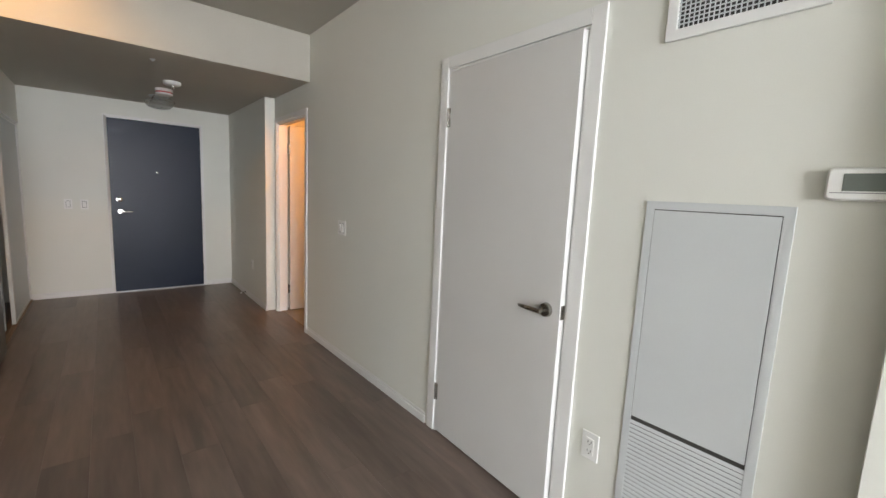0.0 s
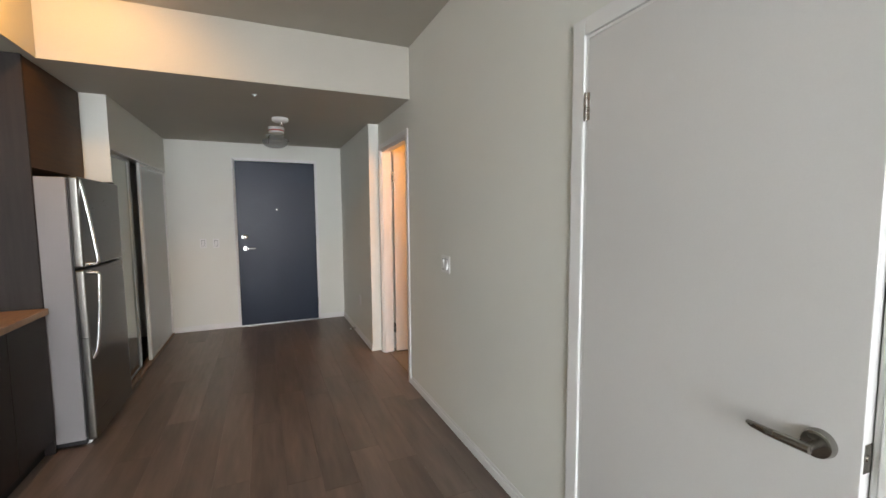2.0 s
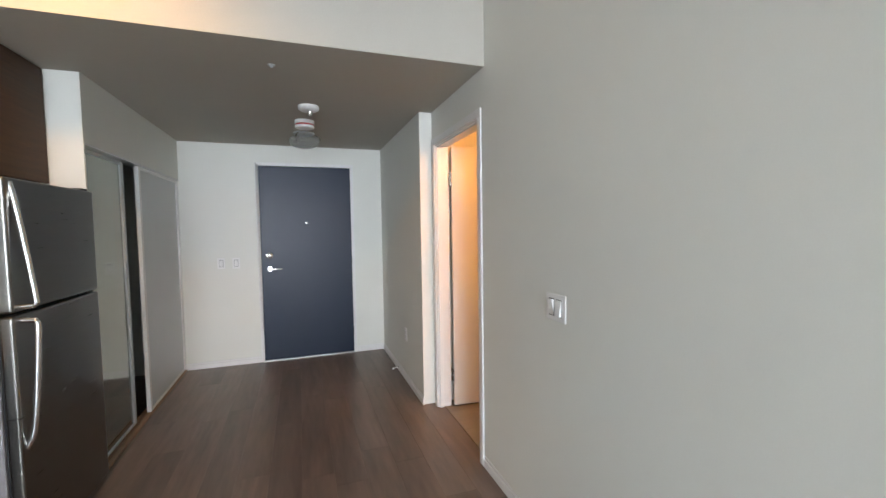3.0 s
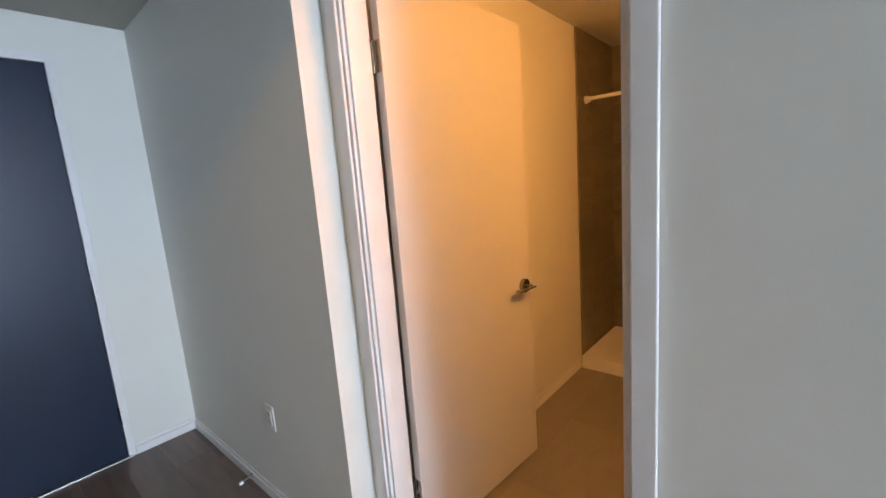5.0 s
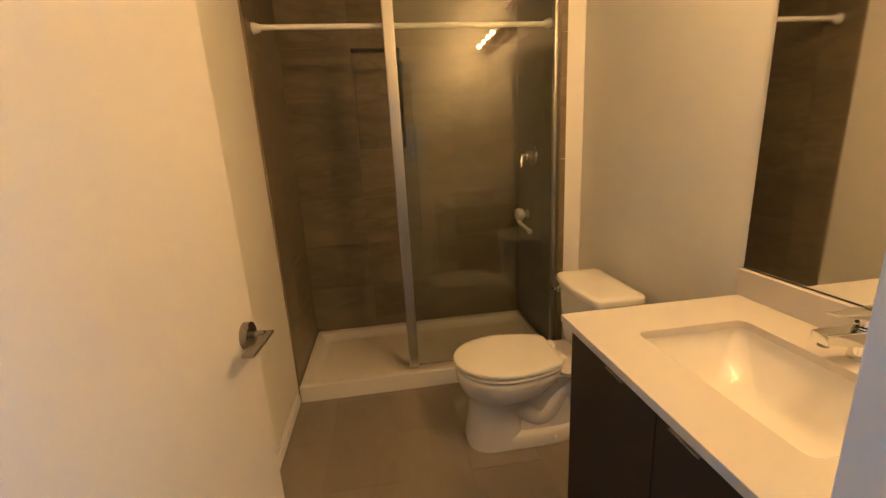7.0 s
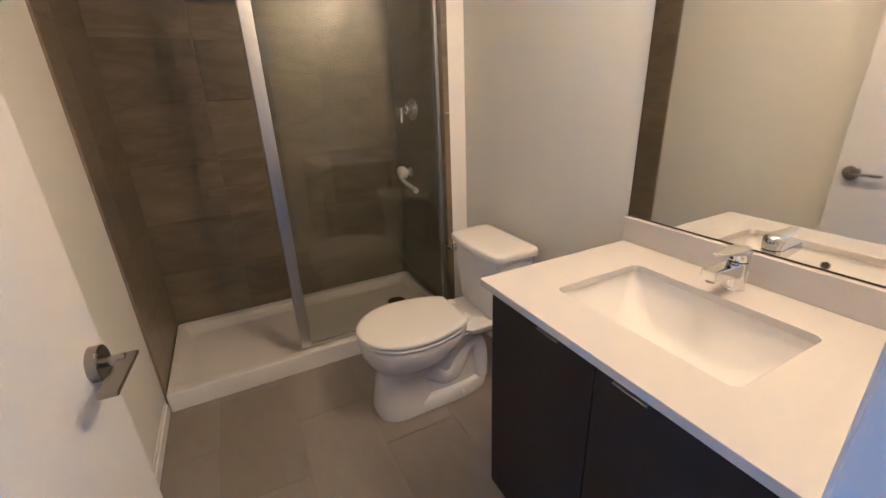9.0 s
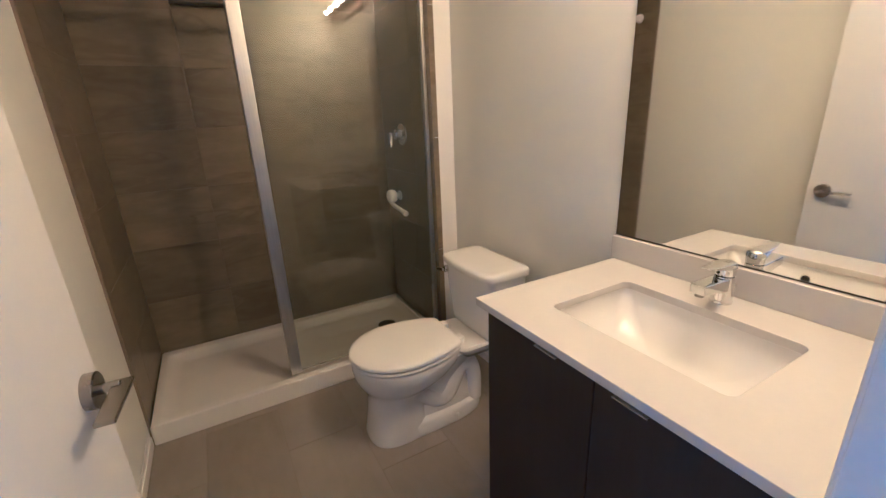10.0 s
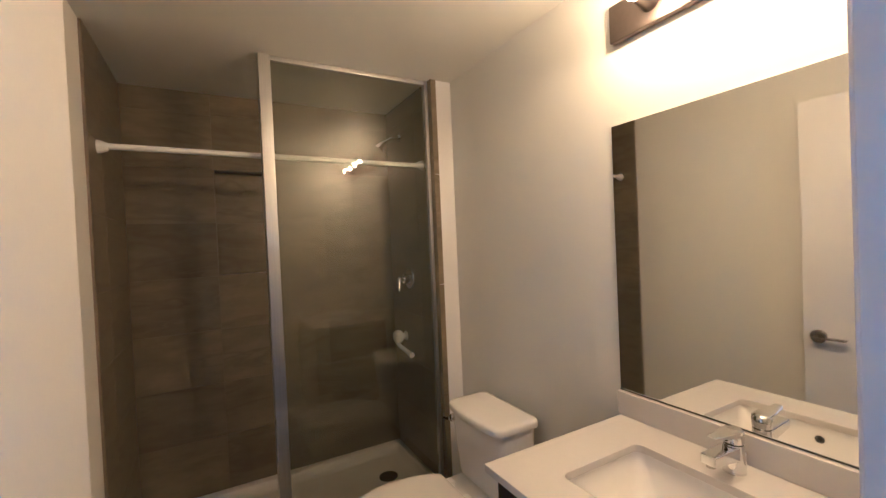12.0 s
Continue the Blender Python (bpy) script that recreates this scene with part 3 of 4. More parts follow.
# fan-coil access panel with a louvred return grille
PY0, PY1, PZ0, PZ1 = -3.507, -3.103, 0.10, 1.403
fp = thing("access_panel", (0, -3.3, PZ0), "pale grey metal access panel with louvred lower grille", "access panel")
fr = 0.027
part("panel_frame", soft(border(-0.0055, -0.0005, PY0, PY1, PZ0, PZ1, fr), 0.0012, 1), METALW, fp)
# dark sheet on the solid wall, its colour stands in for shade between louvres
part("panel_backing", boxes(((-0.0015, PY0 + fr, PZ0 + fr), (-0.0008, PY1 - fr, PZ1 - fr))), SHADE_JOINT, fp, "dark sheet painted as the shade behind the grille")
part("panel_door", rbox((-0.0052, PY0 + fr + 0.0022, 0.626), (-0.002, PY1 - fr - 0.0022, PZ1 - fr - 0.0028), 0.0008, 1), METALW, fp, "flat removable metal panel")
z = PZ0 + fr + 0.012
while z < 0.612:
    bm = bmesh.new()
    ring = [(-0.0058, -0.004), (-0.0058, -0.0005), (-0.002, 0.0085), (-0.002, 0.005)]
    loft(bm, [[Vector((u, y, z + v)) for u, v in ring] for y in (PY0 + fr, PY1 - fr)])
    part("louvre", bm, METALW, fp)
    z += 0.0165

# supply air grille near the ceiling
VY0, VY1, VZ0, VZ1 = -3.512, -3.105, 1.918, 2.135
vg = thing("air_grille", (0, -3.3, VZ0), "white egg-crate air grille above the access panel", "vent")
part("grille_frame", soft(border(-0.012, -0.0005, VY0, VY1, VZ0, VZ1, 0.034), 0.003), TRIM, vg)
# another flat dark sheet in place of depth: shade painted behind the blades
part("grille_backing", boxes(((-0.0025, VY0 + 0.034, VZ0 + 0.034), (-0.0008, VY1 - 0.034, VZ1 - 0.034))), SHADE_JOINT, vg, "dark sheet painted as the shade behind the blades")
y = VY0 + 0.046
while y < VY1 - 0.036:
    part("blade", boxes(((-0.0065, y, VZ0 + 0.034), (-0.003, y + 0.003, VZ1 - 0.034))), METALW, vg)
    y += 0.014
z = VZ0 + 0.045
while z < VZ1 - 0.036:
    part("blade", boxes(((-0.009, VY0 + 0.034, z), (-0.0066, VY1 - 0.034, z + 0.0035))), METALW, vg)
    z += 0.013

# thermostat
th = thing("thermostat", (0, -3.62, 1.46), "white wall thermostat with a grey display", "thermostat")
bm = bmesh.new()
loft(bm, [[Vector((-d, -3.622 + u, 1.464 + v)) for u, v, _ in rrect(0, 0, w, h, r, 0)] for d, w, h, r in ((0.0005, 0.128, 0.082, 0.012), (0.022, 0.128, 0.082, 0.012), (0.030, 0.118, 0.072, 0.012))])
part("housing", soft(bm, 0.002, 1, 50), PLASTIC, th)
part("display", rbox((-0.0315, -3.668, 1.447), (-0.0295, -3.590, 1.490), 0.0006, 1), LCD, th, "grey-green liquid crystal display")
part("flap_line", boxes(((-0.0308, -3.676, 1.4415), (-0.0298, -3.568, 1.4435))), FRSIDE, th)

# smoke alarm, heat alarm and hall lamp on the dropped ceiling
sa = thing("smoke_alarm", (-0.915, 1.02, H_LOW), "round white smoke alarm on the dropped ceiling", "smoke alarm")
bm = bmesh.new()
lathe(bm, [(0.0, 0), (0.072, 0), (0.074, -0.012), (0.070, -0.026), (0.055, -0.036), (0.0, -0.038)], (-0.915, 1.02, H_LOW - 0.0005))
part("alarm_body", bm, PLASTIC, sa)
bm = bmesh.new()
lathe(bm, [(0.0, 0), (0.018, 0), (0.015, -0.022), (0.008, -0.03), (0.0, -0.03)], (-0.905, 1.03, H_LOW - 0.037), n=20)
part("sensor_cage", bm, CHROME, sa, "small metal sensor cage")
sc0 = thing("sprinkler_cover", (-1.12, 0.28, H_LOW), "tiny pale sprinkler cover on the dropped ceiling", "sprinkler")
bm = bmesh.new()
lathe(bm, [(0.0, -0.0005), (0.020, -0.0005), (0.019, -0.004), (0.008, -0.006), (0.007, -0.014), (0.0, -0.015)], (-1.12, 0.28, H_LOW), n=24)
part("cover", bm, METALW, sc0)
ha = thing("heat_alarm", (-0.938, 1.46, H_LOW), "small round white ceiling alarm with a dark red band", "alarm")
bm = bmesh.new()
lathe(bm, [(0.0, -0.0005), (0.078, -0.0005), (0.078, -0.030), (0.0, -0.030)], (-0.938, 1.46, H_LOW))
part("alarm_base", soft(bm, 0.003, 2, 50), PLASTIC, ha)
bm = bmesh.new()
lathe(bm, [(0.0, -0.0302), (0.074, -0.0302), (0.074, -0.042), (0.0, -0.042)], (-0.938, 1.46, H_LOW))
part("colour_band", bm, RED, ha, "dark red band round the alarm")
bm = bmesh.new()
lathe(bm, [(0.0, -0.0422), (0.076, -0.0422), (0.076, -0.058), (0.062, -0.064), (0.0, -0.066)], (-0.938, 1.46, H_LOW))
part("alarm_cap", soft(bm, 0.003, 2, 50), PLASTIC, ha)

LX, LY = -0.940, 1.92
hl = thing("ceiling_lamp", (LX, LY, H_LOW), "unlit flush ceiling lamp with a clear glass bowl in clips", "ceiling lamp")
bm = bmesh.new()
lathe(bm, [(0.0, -0.0005), (0.095, -0.0005), (0.095, -0.012), (0.060, -0.026), (0.0, -0.026)], (LX, LY, H_LOW))
part("lamp_pan", bm, METALW, hl, "pale metal ceiling pan")
bm = bmesh.new()
lathe(bm, [(0.126, -0.052), (0.132, -0.056), (0.137, -0.078), (0.128, -0.104), (0.102, -0.126), (0.058, -0.139), (0.0, -0.143), (0.0, -0.140), (0.057, -0.136), (0.100, -0.123), (0.125, -0.102), (0.134, -0.078), (0.129, -0.057), (0.124, -0.052)], (LX, LY, H_LOW), n=48)
bowl = part("glass_bowl", bm, BOWL, hl, "translucent glass bowl shade")
bowl.visible_shadow = False
for a in (0, 120, 240):
    c, s = math.cos(radians(a)), math.sin(radians(a))
    bm = bmesh.new()
    tube(bm, [(LX + 0.090 * c, LY + 0.090 * s, H_LOW - 0.010), (LX + 0.120 * c, LY + 0.120 * s, H_LOW - 0.028), (LX + 0.136 * c, LY + 0.136 * s, H_LOW - 0.044), (LX + 0.141 * c, LY + 0.141 * s, H_LOW - 0.066)], [0.004, 0.004, 0.008, 0.009], 12)
    part("shade_clip", bm, NICKEL, hl, "dark metal clip")

# ---- kitchen ----
fx = -2.093
fg = thing("refrigerator", (-2.42, 0.31, 0), "stainless two-door top-freezer refrigerator with grey sides", "refrigerator")
FY0, FY1, FZ = -0.082, 0.655, 1.652
part("cabinet_body", rbox((-2.80, FY0, 0.044), (fx - 0.058, FY1, FZ), 0.006), FRSIDE, fg, "textured grey cabinet")
part("base_grille", rbox((-2.78, FY0 + 0.02, 0.012), (fx - 0.06, FY1 - 0.02, 0.043), 0.003), BLACK, fg)
part("door_gasket", boxes(((fx - 0.0578, FY0 + 0.012, 0.06), (fx - 0.0502, FY1 - 0.012, FZ - 0.006))), BLACK, fg, "dark rubber door gasket")
part("freezer_door", rbox((fx - 0.050, FY0, 1.112), (fx, FY1, FZ + 0.006), 0.012, 3), STEEL, fg, "stainless freezer door")
part("fridge_door", rbox((fx - 0.050, FY0, 0.038), (fx, FY1, 1.098), 0.012, 3), STEEL, fg, "stainless main door")
for z0, z1, k in ((1.640, 1.128, 0.8), (0.545, 1.083, 0.42)):
    # each bar leaves the door at its far end and stands out most beside the split
    bm = bmesh.new()
    run = [(fx - 0.006 + 0.064 * (n / 14) ** k, FY0 + 0.040, z0 + (z1 - z0) * 0.96 * n / 14) for n in range(15)]
    run += [(fx + 0.050, FY0 + 0.040, z0 + (z1 - z0) * 0.985), (fx - 0.004, FY0 + 0.040, z0 + (z1 - z0) * 0.99)]
    tube(bm, run, 0.0115, 12)
    part("door_handle", bm, STEELH, fg, "curved bright metal bar handle")
for y in (FY0 + 0.06, FY1 - 0.06):
    bm = bmesh.new()
    tube(bm, [(fx - 0.06, y - 0.012, 0.022), (fx - 0.06, y + 0.012, 0.022)], 0.0215, 16)
    part("roller", bm, PLASTIC, fg, "small white front roller")
part("hinge_cap", rbox((fx - 0.09, FY1 - 0.07, FZ + 0.007), (fx - 0.02, FY1 - 0.01, FZ + 0.02), 0.003), BLACK, fg)

wc = thing("wall_cabinet", (-2.55, 0.3, 1.70), "dark brown laminate wall cabinet above the refrigerator", "cabinet")
part("body", rbox((X_W + 0.001, -0.081, 1.705), (-2.315, 0.678, H_LOW - 0.002), 0.002), BROWN, wc)
part("door", rbox((-2.313, -0.079, 1.702), (-2.294, 0.678, H_LOW - 0.006), 0.002), BROWN, wc)
tagged(new("gable_panel", mesh_of("gable_panel", rbox((X_W + 0.001, -0.103, 0.001), (-2.292, -0.0835, H_LOW - 0.003), 0.0015), ESPRESSO)), "tall dark espresso laminate panel beside the refrigerator", "panel")
bc = thing("base_cabinet", (-2.55, -0.42, 0), "dark espresso laminate kitchen base cabinet", "cabinet")
part("body", rbox((X_W + 0.001, -0.90, 0.10), (-2.305, -0.105, 0.851), 0.002), ESPRESSO, bc)
part("toe_kick", rbox((X_W + 0.001, -0.90, 0.001), (-2.34, -0.105, 0.099), 0.002), BLACK, bc)
for a, b in ((-0.897, -0.504), (-0.500, -0.107)):
    part("door", rbox((-2.303, a, 0.105), (-2.284, b, 0.846), 0.002), ESPRESSO, bc)
tagged(new("worktop", mesh_of("worktop", rbox((X_W + 0.001, -0.92, 0.852), (-2.266, -0.1045, 0.888), 0.003), BUTCHER)), "warm wood-look laminate kitchen worktop", "worktop")
tagged(new("backsplash", mesh_of("backsplash", boxes(((X_W + 0.0005, -0.92, 0.889), (X_W + 0.012, -0.105, 1.70))), BACKSP)), "dark grey kitchen backsplash panel on the wall", "backsplash")

# kitchen ceiling spots, hugging the main ceiling
for sx_, sy_, drop_ in ((-1.95, -0.70, 0.045), (-2.30, -1.55, 0.045)):
    ks = thing("ceiling_spotlight", (sx_, sy_, H_MAIN), "small white round kitchen ceiling spotlight, lit", "ceiling light", "kitchen spotlights")
    bm = bmesh.new()
    lathe(bm, [(0.0, -0.0005), (0.048, -0.0005), (0.048, -0.010), (0.034, -0.012), (0.034, -drop_ + 0.004), (0.030, -drop_), (0.0, -drop_)], (sx_, sy_, H_MAIN), n=28)
    part("housing", bm, TRIM, ks)
    bm = bmesh.new()
    lathe(bm, [(0.0, -drop_ - 0.0005), (0.026, -drop_ - 0.0005), (0.024, -drop_ - 0.003), (0.0, -drop_ - 0.004)], (sx_, sy_, H_MAIN), n=24)
    part("lens", bm, SPOTLENS, ks, "glowing warm lens")

# closet between kitchen and entrance: stub wall, header and sliding doors
CX, CY0, CY1, CZ = -2.135, 0.705, Y_E, 1.938
structure("wall_closet", boxes(((X_W, 0.69, 0), (CX, CY0, H_LOW - 0.001)), ((CX - 0.10, CY0, CZ), (CX, CY1, H_LOW))), PAINT, "off-white stub wall and header round the closet", "wall")
sc = thing("sliding_door", (-2.16, 2.1, 0), "pale grey framed sliding closet door pushed to one side", "sliding door", "closet doors")


def slider(root, x, y0, y1, w, panel, frame_paint, panel_label, stile_label):
    """A framed closet door: a panel between two stiles and two rails."""
    part("panel", rbox((x - 0.018, y0 + w, 0.034), (x - 0.010, y1 - w, CZ - 0.034), 0.001, 1), panel, root, panel_label)
    for a, b in ((y0, y0 + w), (y1 - w, y1)):
        part("stile", rbox((x - 0.030, a, 0.018), (x, b, CZ - 0.012), 0.003), frame_paint, root, stile_label)
    for a, b in ((0.018, 0.034), (CZ - 0.034, CZ - 0.012)):
        part("rail", rbox((x - 0.028, y0 + w, a), (x - 0.002, y1 - w, b), 0.002), frame_paint, root)


slider(sc, CX - 0.010, 1.545, CY1 - 0.004, 0.040, METALW, TRIM, "plain grey panel", "white edge stile")
sc2 = thing("sliding_door", (-2.2, 1.04, 0), "grey-tinted mirrored sliding closet door beside a dark gap", "sliding door", "closet doors")
slider(sc2, CX - 0.050, CY0 + 0.002, 1.375, 0.045, SMOKE, METALW, "grey-tinted mirror", "pale grey edge stile")
structure("trim_closet_track", soft(boxes(((CX - 0.085, CY0 + 0.001, 0.0005), (CX - 0.001, CY1 - 0.002, 0.006)), ((CX - 0.084, CY0 + 0.001, 0.006), (CX - 0.076, CY1 - 0.002, 0.014)),
                                          ((CX - 0.046, CY0 + 0.001, 0.006), (CX - 0.040, CY1 - 0.002, 0.014)), ((CX - 0.008, CY0 + 0.001, 0.006), (CX - 0.001, CY1 - 0.002, 0.014))), 0.001, 1), BUTCHER, "wood-toned floor track of the closet doors", "track")
structure("trim_closet_head", boxes(((CX - 0.085, CY0 + 0.001, CZ - 0.010), (CX + 0.002, CY1 - 0.002, CZ - 0.0005))), ALU, "metal head track of the closet doors", "track")

# ---- bathroom ----
# shower tray
tr = thing("shower_tray", (2.25, 0.2, 0), "low white acrylic shower tray with a raised rim", "shower tray")
TX0, TX1, TY0, TY1 = 1.895, BX1 - 0.002, SHY + 0.001, BY1 - 0.013
tcx, tcy, tw, td = (TX0 + TX1) / 2, (TY0 + TY1) / 2, TX1 - TX0, TY1 - TY0
bm = bmesh.new()
loft(bm, [rrect(tcx, tcy, tw, td, 0.012, 0.0005), rrect(tcx, tcy, tw, td, 0.012, 0.084), rrect(tcx, tcy, tw - 0.012, td - 0.012, 0.012, 0.092),
          rrect(tcx, tcy, tw - 0.085, td - 0.060, 0.02, 0.092), rrect(tcx, tcy, tw - 0.105, td - 0.08, 0.03, 0.082),
          rrect(tcx, tcy, tw - 0.15, td - 0.12, 0.05, 0.052), rrect(tcx, tcy, tw - 0.22, td - 0.19, 0.05, 0.047)])
part("tray", bm, ACRYL, tr)
bm = bmesh.new()
lathe(bm, [(0.0, 0), (0.055, 0), (0.055, 0.003), (0.045, 0.005), (0.0, 0.004)], (2.27, -0.286, 0.0465), n=28)
part("drain", bm, BLACK, tr, "round dark drain cover")

# fixed glass screen with its posts
gs = thing("shower_screen", (1.985, 0.33, 0.092), "fixed clear glass shower screen with a brushed aluminium post", "shower screen")
part("post", rbox((1.955, 0.300, 0.0925), (2.010, 0.352, H_BATH - 0.001), 0.003), ALU, gs, "brushed aluminium post")
part("wall_channel", rbox((1.962, SHY + 0.0005, 0.0925), (2.000, SHY + 0.018, H_BATH - 0.001), 0.002), ALU, gs, "aluminium wall channel")
part("top_rail", rbox((1.965, SHY + 0.019, H_BATH - 0.024), (1.998, 0.299, H_BATH - 0.001), 0.003), ALU, gs)
pane = part("pane", boxes(((1.978, SHY + 0.022, 0.0930), (1.986, 0.304, H_BATH - 0.012))), GLASS, gs, "clear glass pane")
pane.visible_shadow = False

# curtain rod
rod = thing("curtain_rod", (2.063, 0.2, 1.875), "white shower curtain rod across the shower opening", "curtain rod")
bm = bmesh.new()
tube(bm, [(2.063, BY1 - 0.03, 1.876), (2.063, SHY + 0.02, 1.870)], 0.0125, 18)
part("rod", bm, PLASTIC, rod)
for y, s in ((BY1 - 0.0125, -1), (SHY + 0.001, 1)):
    bm = bmesh.new()
    tube(bm, [(2.063, y, 1.873), (2.063, y + s * 0.012, 1.873), (2.063, y + s * 0.035, 1.873)], [0.027, 0.025, 0.016], 20)
    part("end_cap", bm, PLASTIC, rod)

# valve, spout and shower arm
sv = thing("shower_valve", (2.30, SHY, 1.2), "chrome shower valve with a lever on the tiled wall", "shower valve")
bm = bmesh.new()
lathe(bm, [(0.0, 0.001), (0.062, 0.001), (0.060, 0.010), (0.030, 0.016), (0.028, 0.045), (0.0, 0.045)], (2.30, SHY, 1.212), "y")
part("escutcheon", bm, STEELH, sv)
bm = bmesh.new()
tube(bm, [(2.30, SHY + 0.045, 1.212), (2.30, SHY + 0.075, 1.212), (2.285, SHY + 0.082, 1.19), (2.275, SHY + 0.085, 1.145)], [0.014, 0.014, 0.009, 0.007], 14)
part("lever_handle", bm, STEELH, sv)
sp = thing("hand_shower_bracket", (2.335, SHY, 0.83), "white plastic round wall bracket with a stub arm", "shower bracket")
bm = bmesh.new()
lathe(bm, [(0.0, 0.001), (0.030, 0.001), (0.030, 0.006), (0.018, 0.012), (0.018, 0.026), (0.034, 0.034), (0.041, 0.050), (0.041, 0.068), (0.034, 0.080), (0.0, 0.085)], (2.400, SHY, 0.838), "y")
part("rose", bm, PLASTIC, sp)
bm = bmesh.new()
tube(bm, glide([(2.400, SHY + 0.06, 0.820), (2.385, SHY + 0.065, 0.797), (2.340, SHY + 0.066, 0.787), (2.265, SHY + 0.066, 0.779), (2.200, SHY + 0.066, 0.771)]), 0.0125, 16)
tube(bm, [(2.202, SHY + 0.066, 0.771), (2.178, SHY + 0.066, 0.768)], 0.016, 16)
part("stub_arm", bm, PLASTIC, sp)
sh = thing("shower_head_set", (2.38, SHY, 2.1), "small chrome shower head high on the tiled wall", "shower head")
bm = bmesh.new()
lathe(bm, [(0.0, 0.001), (0.028, 0.001), (0.020, 0.012), (0.0, 0.012)], (2.38, SHY, 2.10), "y", 24)
part("flange", bm, CHROME, sh)
bm = bmesh.new()
tube(bm, [(2.38, SHY + 0.01, 2.10), (2.38, SHY + 0.06, 2.095), (2.38, SHY + 0.10, 2.07)], 0.010, 14)
part("arm", bm, CHROME, sh)
bm = bmesh.new()
tube(bm, [(2.38, SHY + 0.095, 2.075), (2.38, SHY + 0.115, 2.055), (2.38, SHY + 0.145, 2.02)], [0.013, 0.018, 0.034], 20)
part("shower_head", bm, CHROME, sh)

# toilet
TCX = 1.445


def egg(half, front, back, z, mid=-0.04, square=1.0, cut=None, n=48):
    """An oval ring, widest at mid, squared by an exponent under one; cut straightens its back."""
    out = []
    for k in range(n):
        a = 2 * math.pi * k / n
        c, s = math.cos(a), math.sin(a)
        x = half * math.copysign(abs(c) ** square, c)
        y = mid + ((front - mid) if s >= 0 else (mid - back)) * math.copysign(abs(s) ** square, s)
        out.append(Vector((TCX + x, y if cut is None else max(y, cut), z)))
    return out


wcl = thing("toilet", (TCX, -0.2, 0), "white two-piece ceramic toilet with the lid closed", "toilet")
bm = bmesh.new()
# long low foot
loft(bm, [egg(0.118, 0.125, -0.412, 0.0005, -0.14, 0.72), egg(0.120, 0.126, -0.414, 0.016, -0.14, 0.72), egg(0.114, 0.118, -0.408, 0.050, -0.14, 0.72), egg(0.098, 0.105, -0.395, 0.064, -0.14, 0.75), egg(0.06, 0.07, -0.36, 0.070, -0.14, 0.8)])
# front column that swells into the bowl and its rim
loft(bm, [egg(0.119, 0.136, -0.13, 0.0008, 0.0, 0.74), egg(0.119, 0.136, -0.13, 0.020, 0.0, 0.74), egg(0.111, 0.126, -0.12, 0.075, 0.0, 0.76), egg(0.106, 0.119, -0.12, 0.130, 0.0, 0.80), egg(0.104, 0.116, -0.13, 0.175, 0.0, 0.85),
          egg(0.108, 0.117, -0.15, 0.205, -0.01, 0.92), egg(0.122, 0.124, -0.18, 0.226, -0.02), egg(0.146, 0.139, -0.22, 0.248, -0.03), egg(0.166, 0.154, -0.27, 0.276), egg(0.177, 0.165, -0.31, 0.308),
          egg(0.180, 0.169, -0.33, 0.338), egg(0.179, 0.168, -0.33, 0.356), egg(0.172, 0.161, -0.32, 0.364)])
# solid core behind the column, with the trapway standing out a little on both sides, and the stem under the tank
loft(bm, [egg(0.088, 0.02, -0.395, 0.055, -0.18, 0.75), egg(0.080, 0.02, -0.390, 0.12, -0.18, 0.75), egg(0.078, 0.03, -0.385, 0.20, -0.18, 0.75), egg(0.095, 0.05, -0.385, 0.27, -0.18, 0.75), egg(0.13, 0.06, -0.38, 0.335, -0.18, 0.8)])
for s in (-1, 1):
    tube(bm, glide([(TCX + s * 0.066, 0.02, 0.205), (TCX + s * 0.060, -0.06, 0.185), (TCX + s * 0.052, -0.12, 0.150), (TCX + s * 0.050, -0.17, 0.115), (TCX + s * 0.050, -0.22, 0.125), (TCX + s * 0.048, -0.26, 0.185), (TCX + s * 0.046, -0.295, 0.240), (TCX + s * 0.046, -0.340, 0.235), (TCX + s * 0.046, -0.365, 0.17), (TCX + s * 0.052, -0.365, 0.05)]),
         [0.040 + 0.006 * math.sin(math.pi * k / 45) for k in range(46)], 20)
part("bowl", bm, CERAM, wcl)
bm = bmesh.new()
loft(bm, [rrect(TCX, -0.415, 0.20, 0.25, 0.05, 0.290), rrect(TCX, -0.415, 0.27, 0.31, 0.05, 0.330), rrect(TCX, -0.415, 0.285, 0.325, 0.05, 0.352), rrect(TCX, -0.415, 0.27, 0.31, 0.05, 0.3635)])
part("tank_shelf", bm, CERAM, wcl)
bm = bmesh.new()
loft(bm, [egg(0.177, 0.166, -0.345, 0.3665, cut=-0.268), egg(0.183, 0.172, -0.350, 0.371, cut=-0.270), egg(0.183, 0.172, -0.350, 0.379, cut=-0.270), egg(0.178, 0.167, -0.346, 0.383, cut=-0.268)])
part("seat", bm, CERAM, wcl)
bm = bmesh.new()
loft(bm, [egg(0.178, 0.169, -0.348, 0.3865, cut=-0.270), egg(0.185, 0.176, -0.352, 0.391, cut=-0.274), egg(0.185, 0.176, -0.352, 0.399, cut=-0.274), egg(0.183, 0.174, -0.351, 0.4030, cut=-0.273), egg(0.177, 0.168, -0.347, 0.4070, cut=-0.270), egg(0.164, 0.154, -0.33, 0.4105, cut=-0.262), egg(0.14, 0.128, -0.30, 0.4130, cut=-0.25), egg(0.08, 0.06, -0.22, 0.4150, cut=-0.19)])
part("lid", bm, CERAM, wcl)
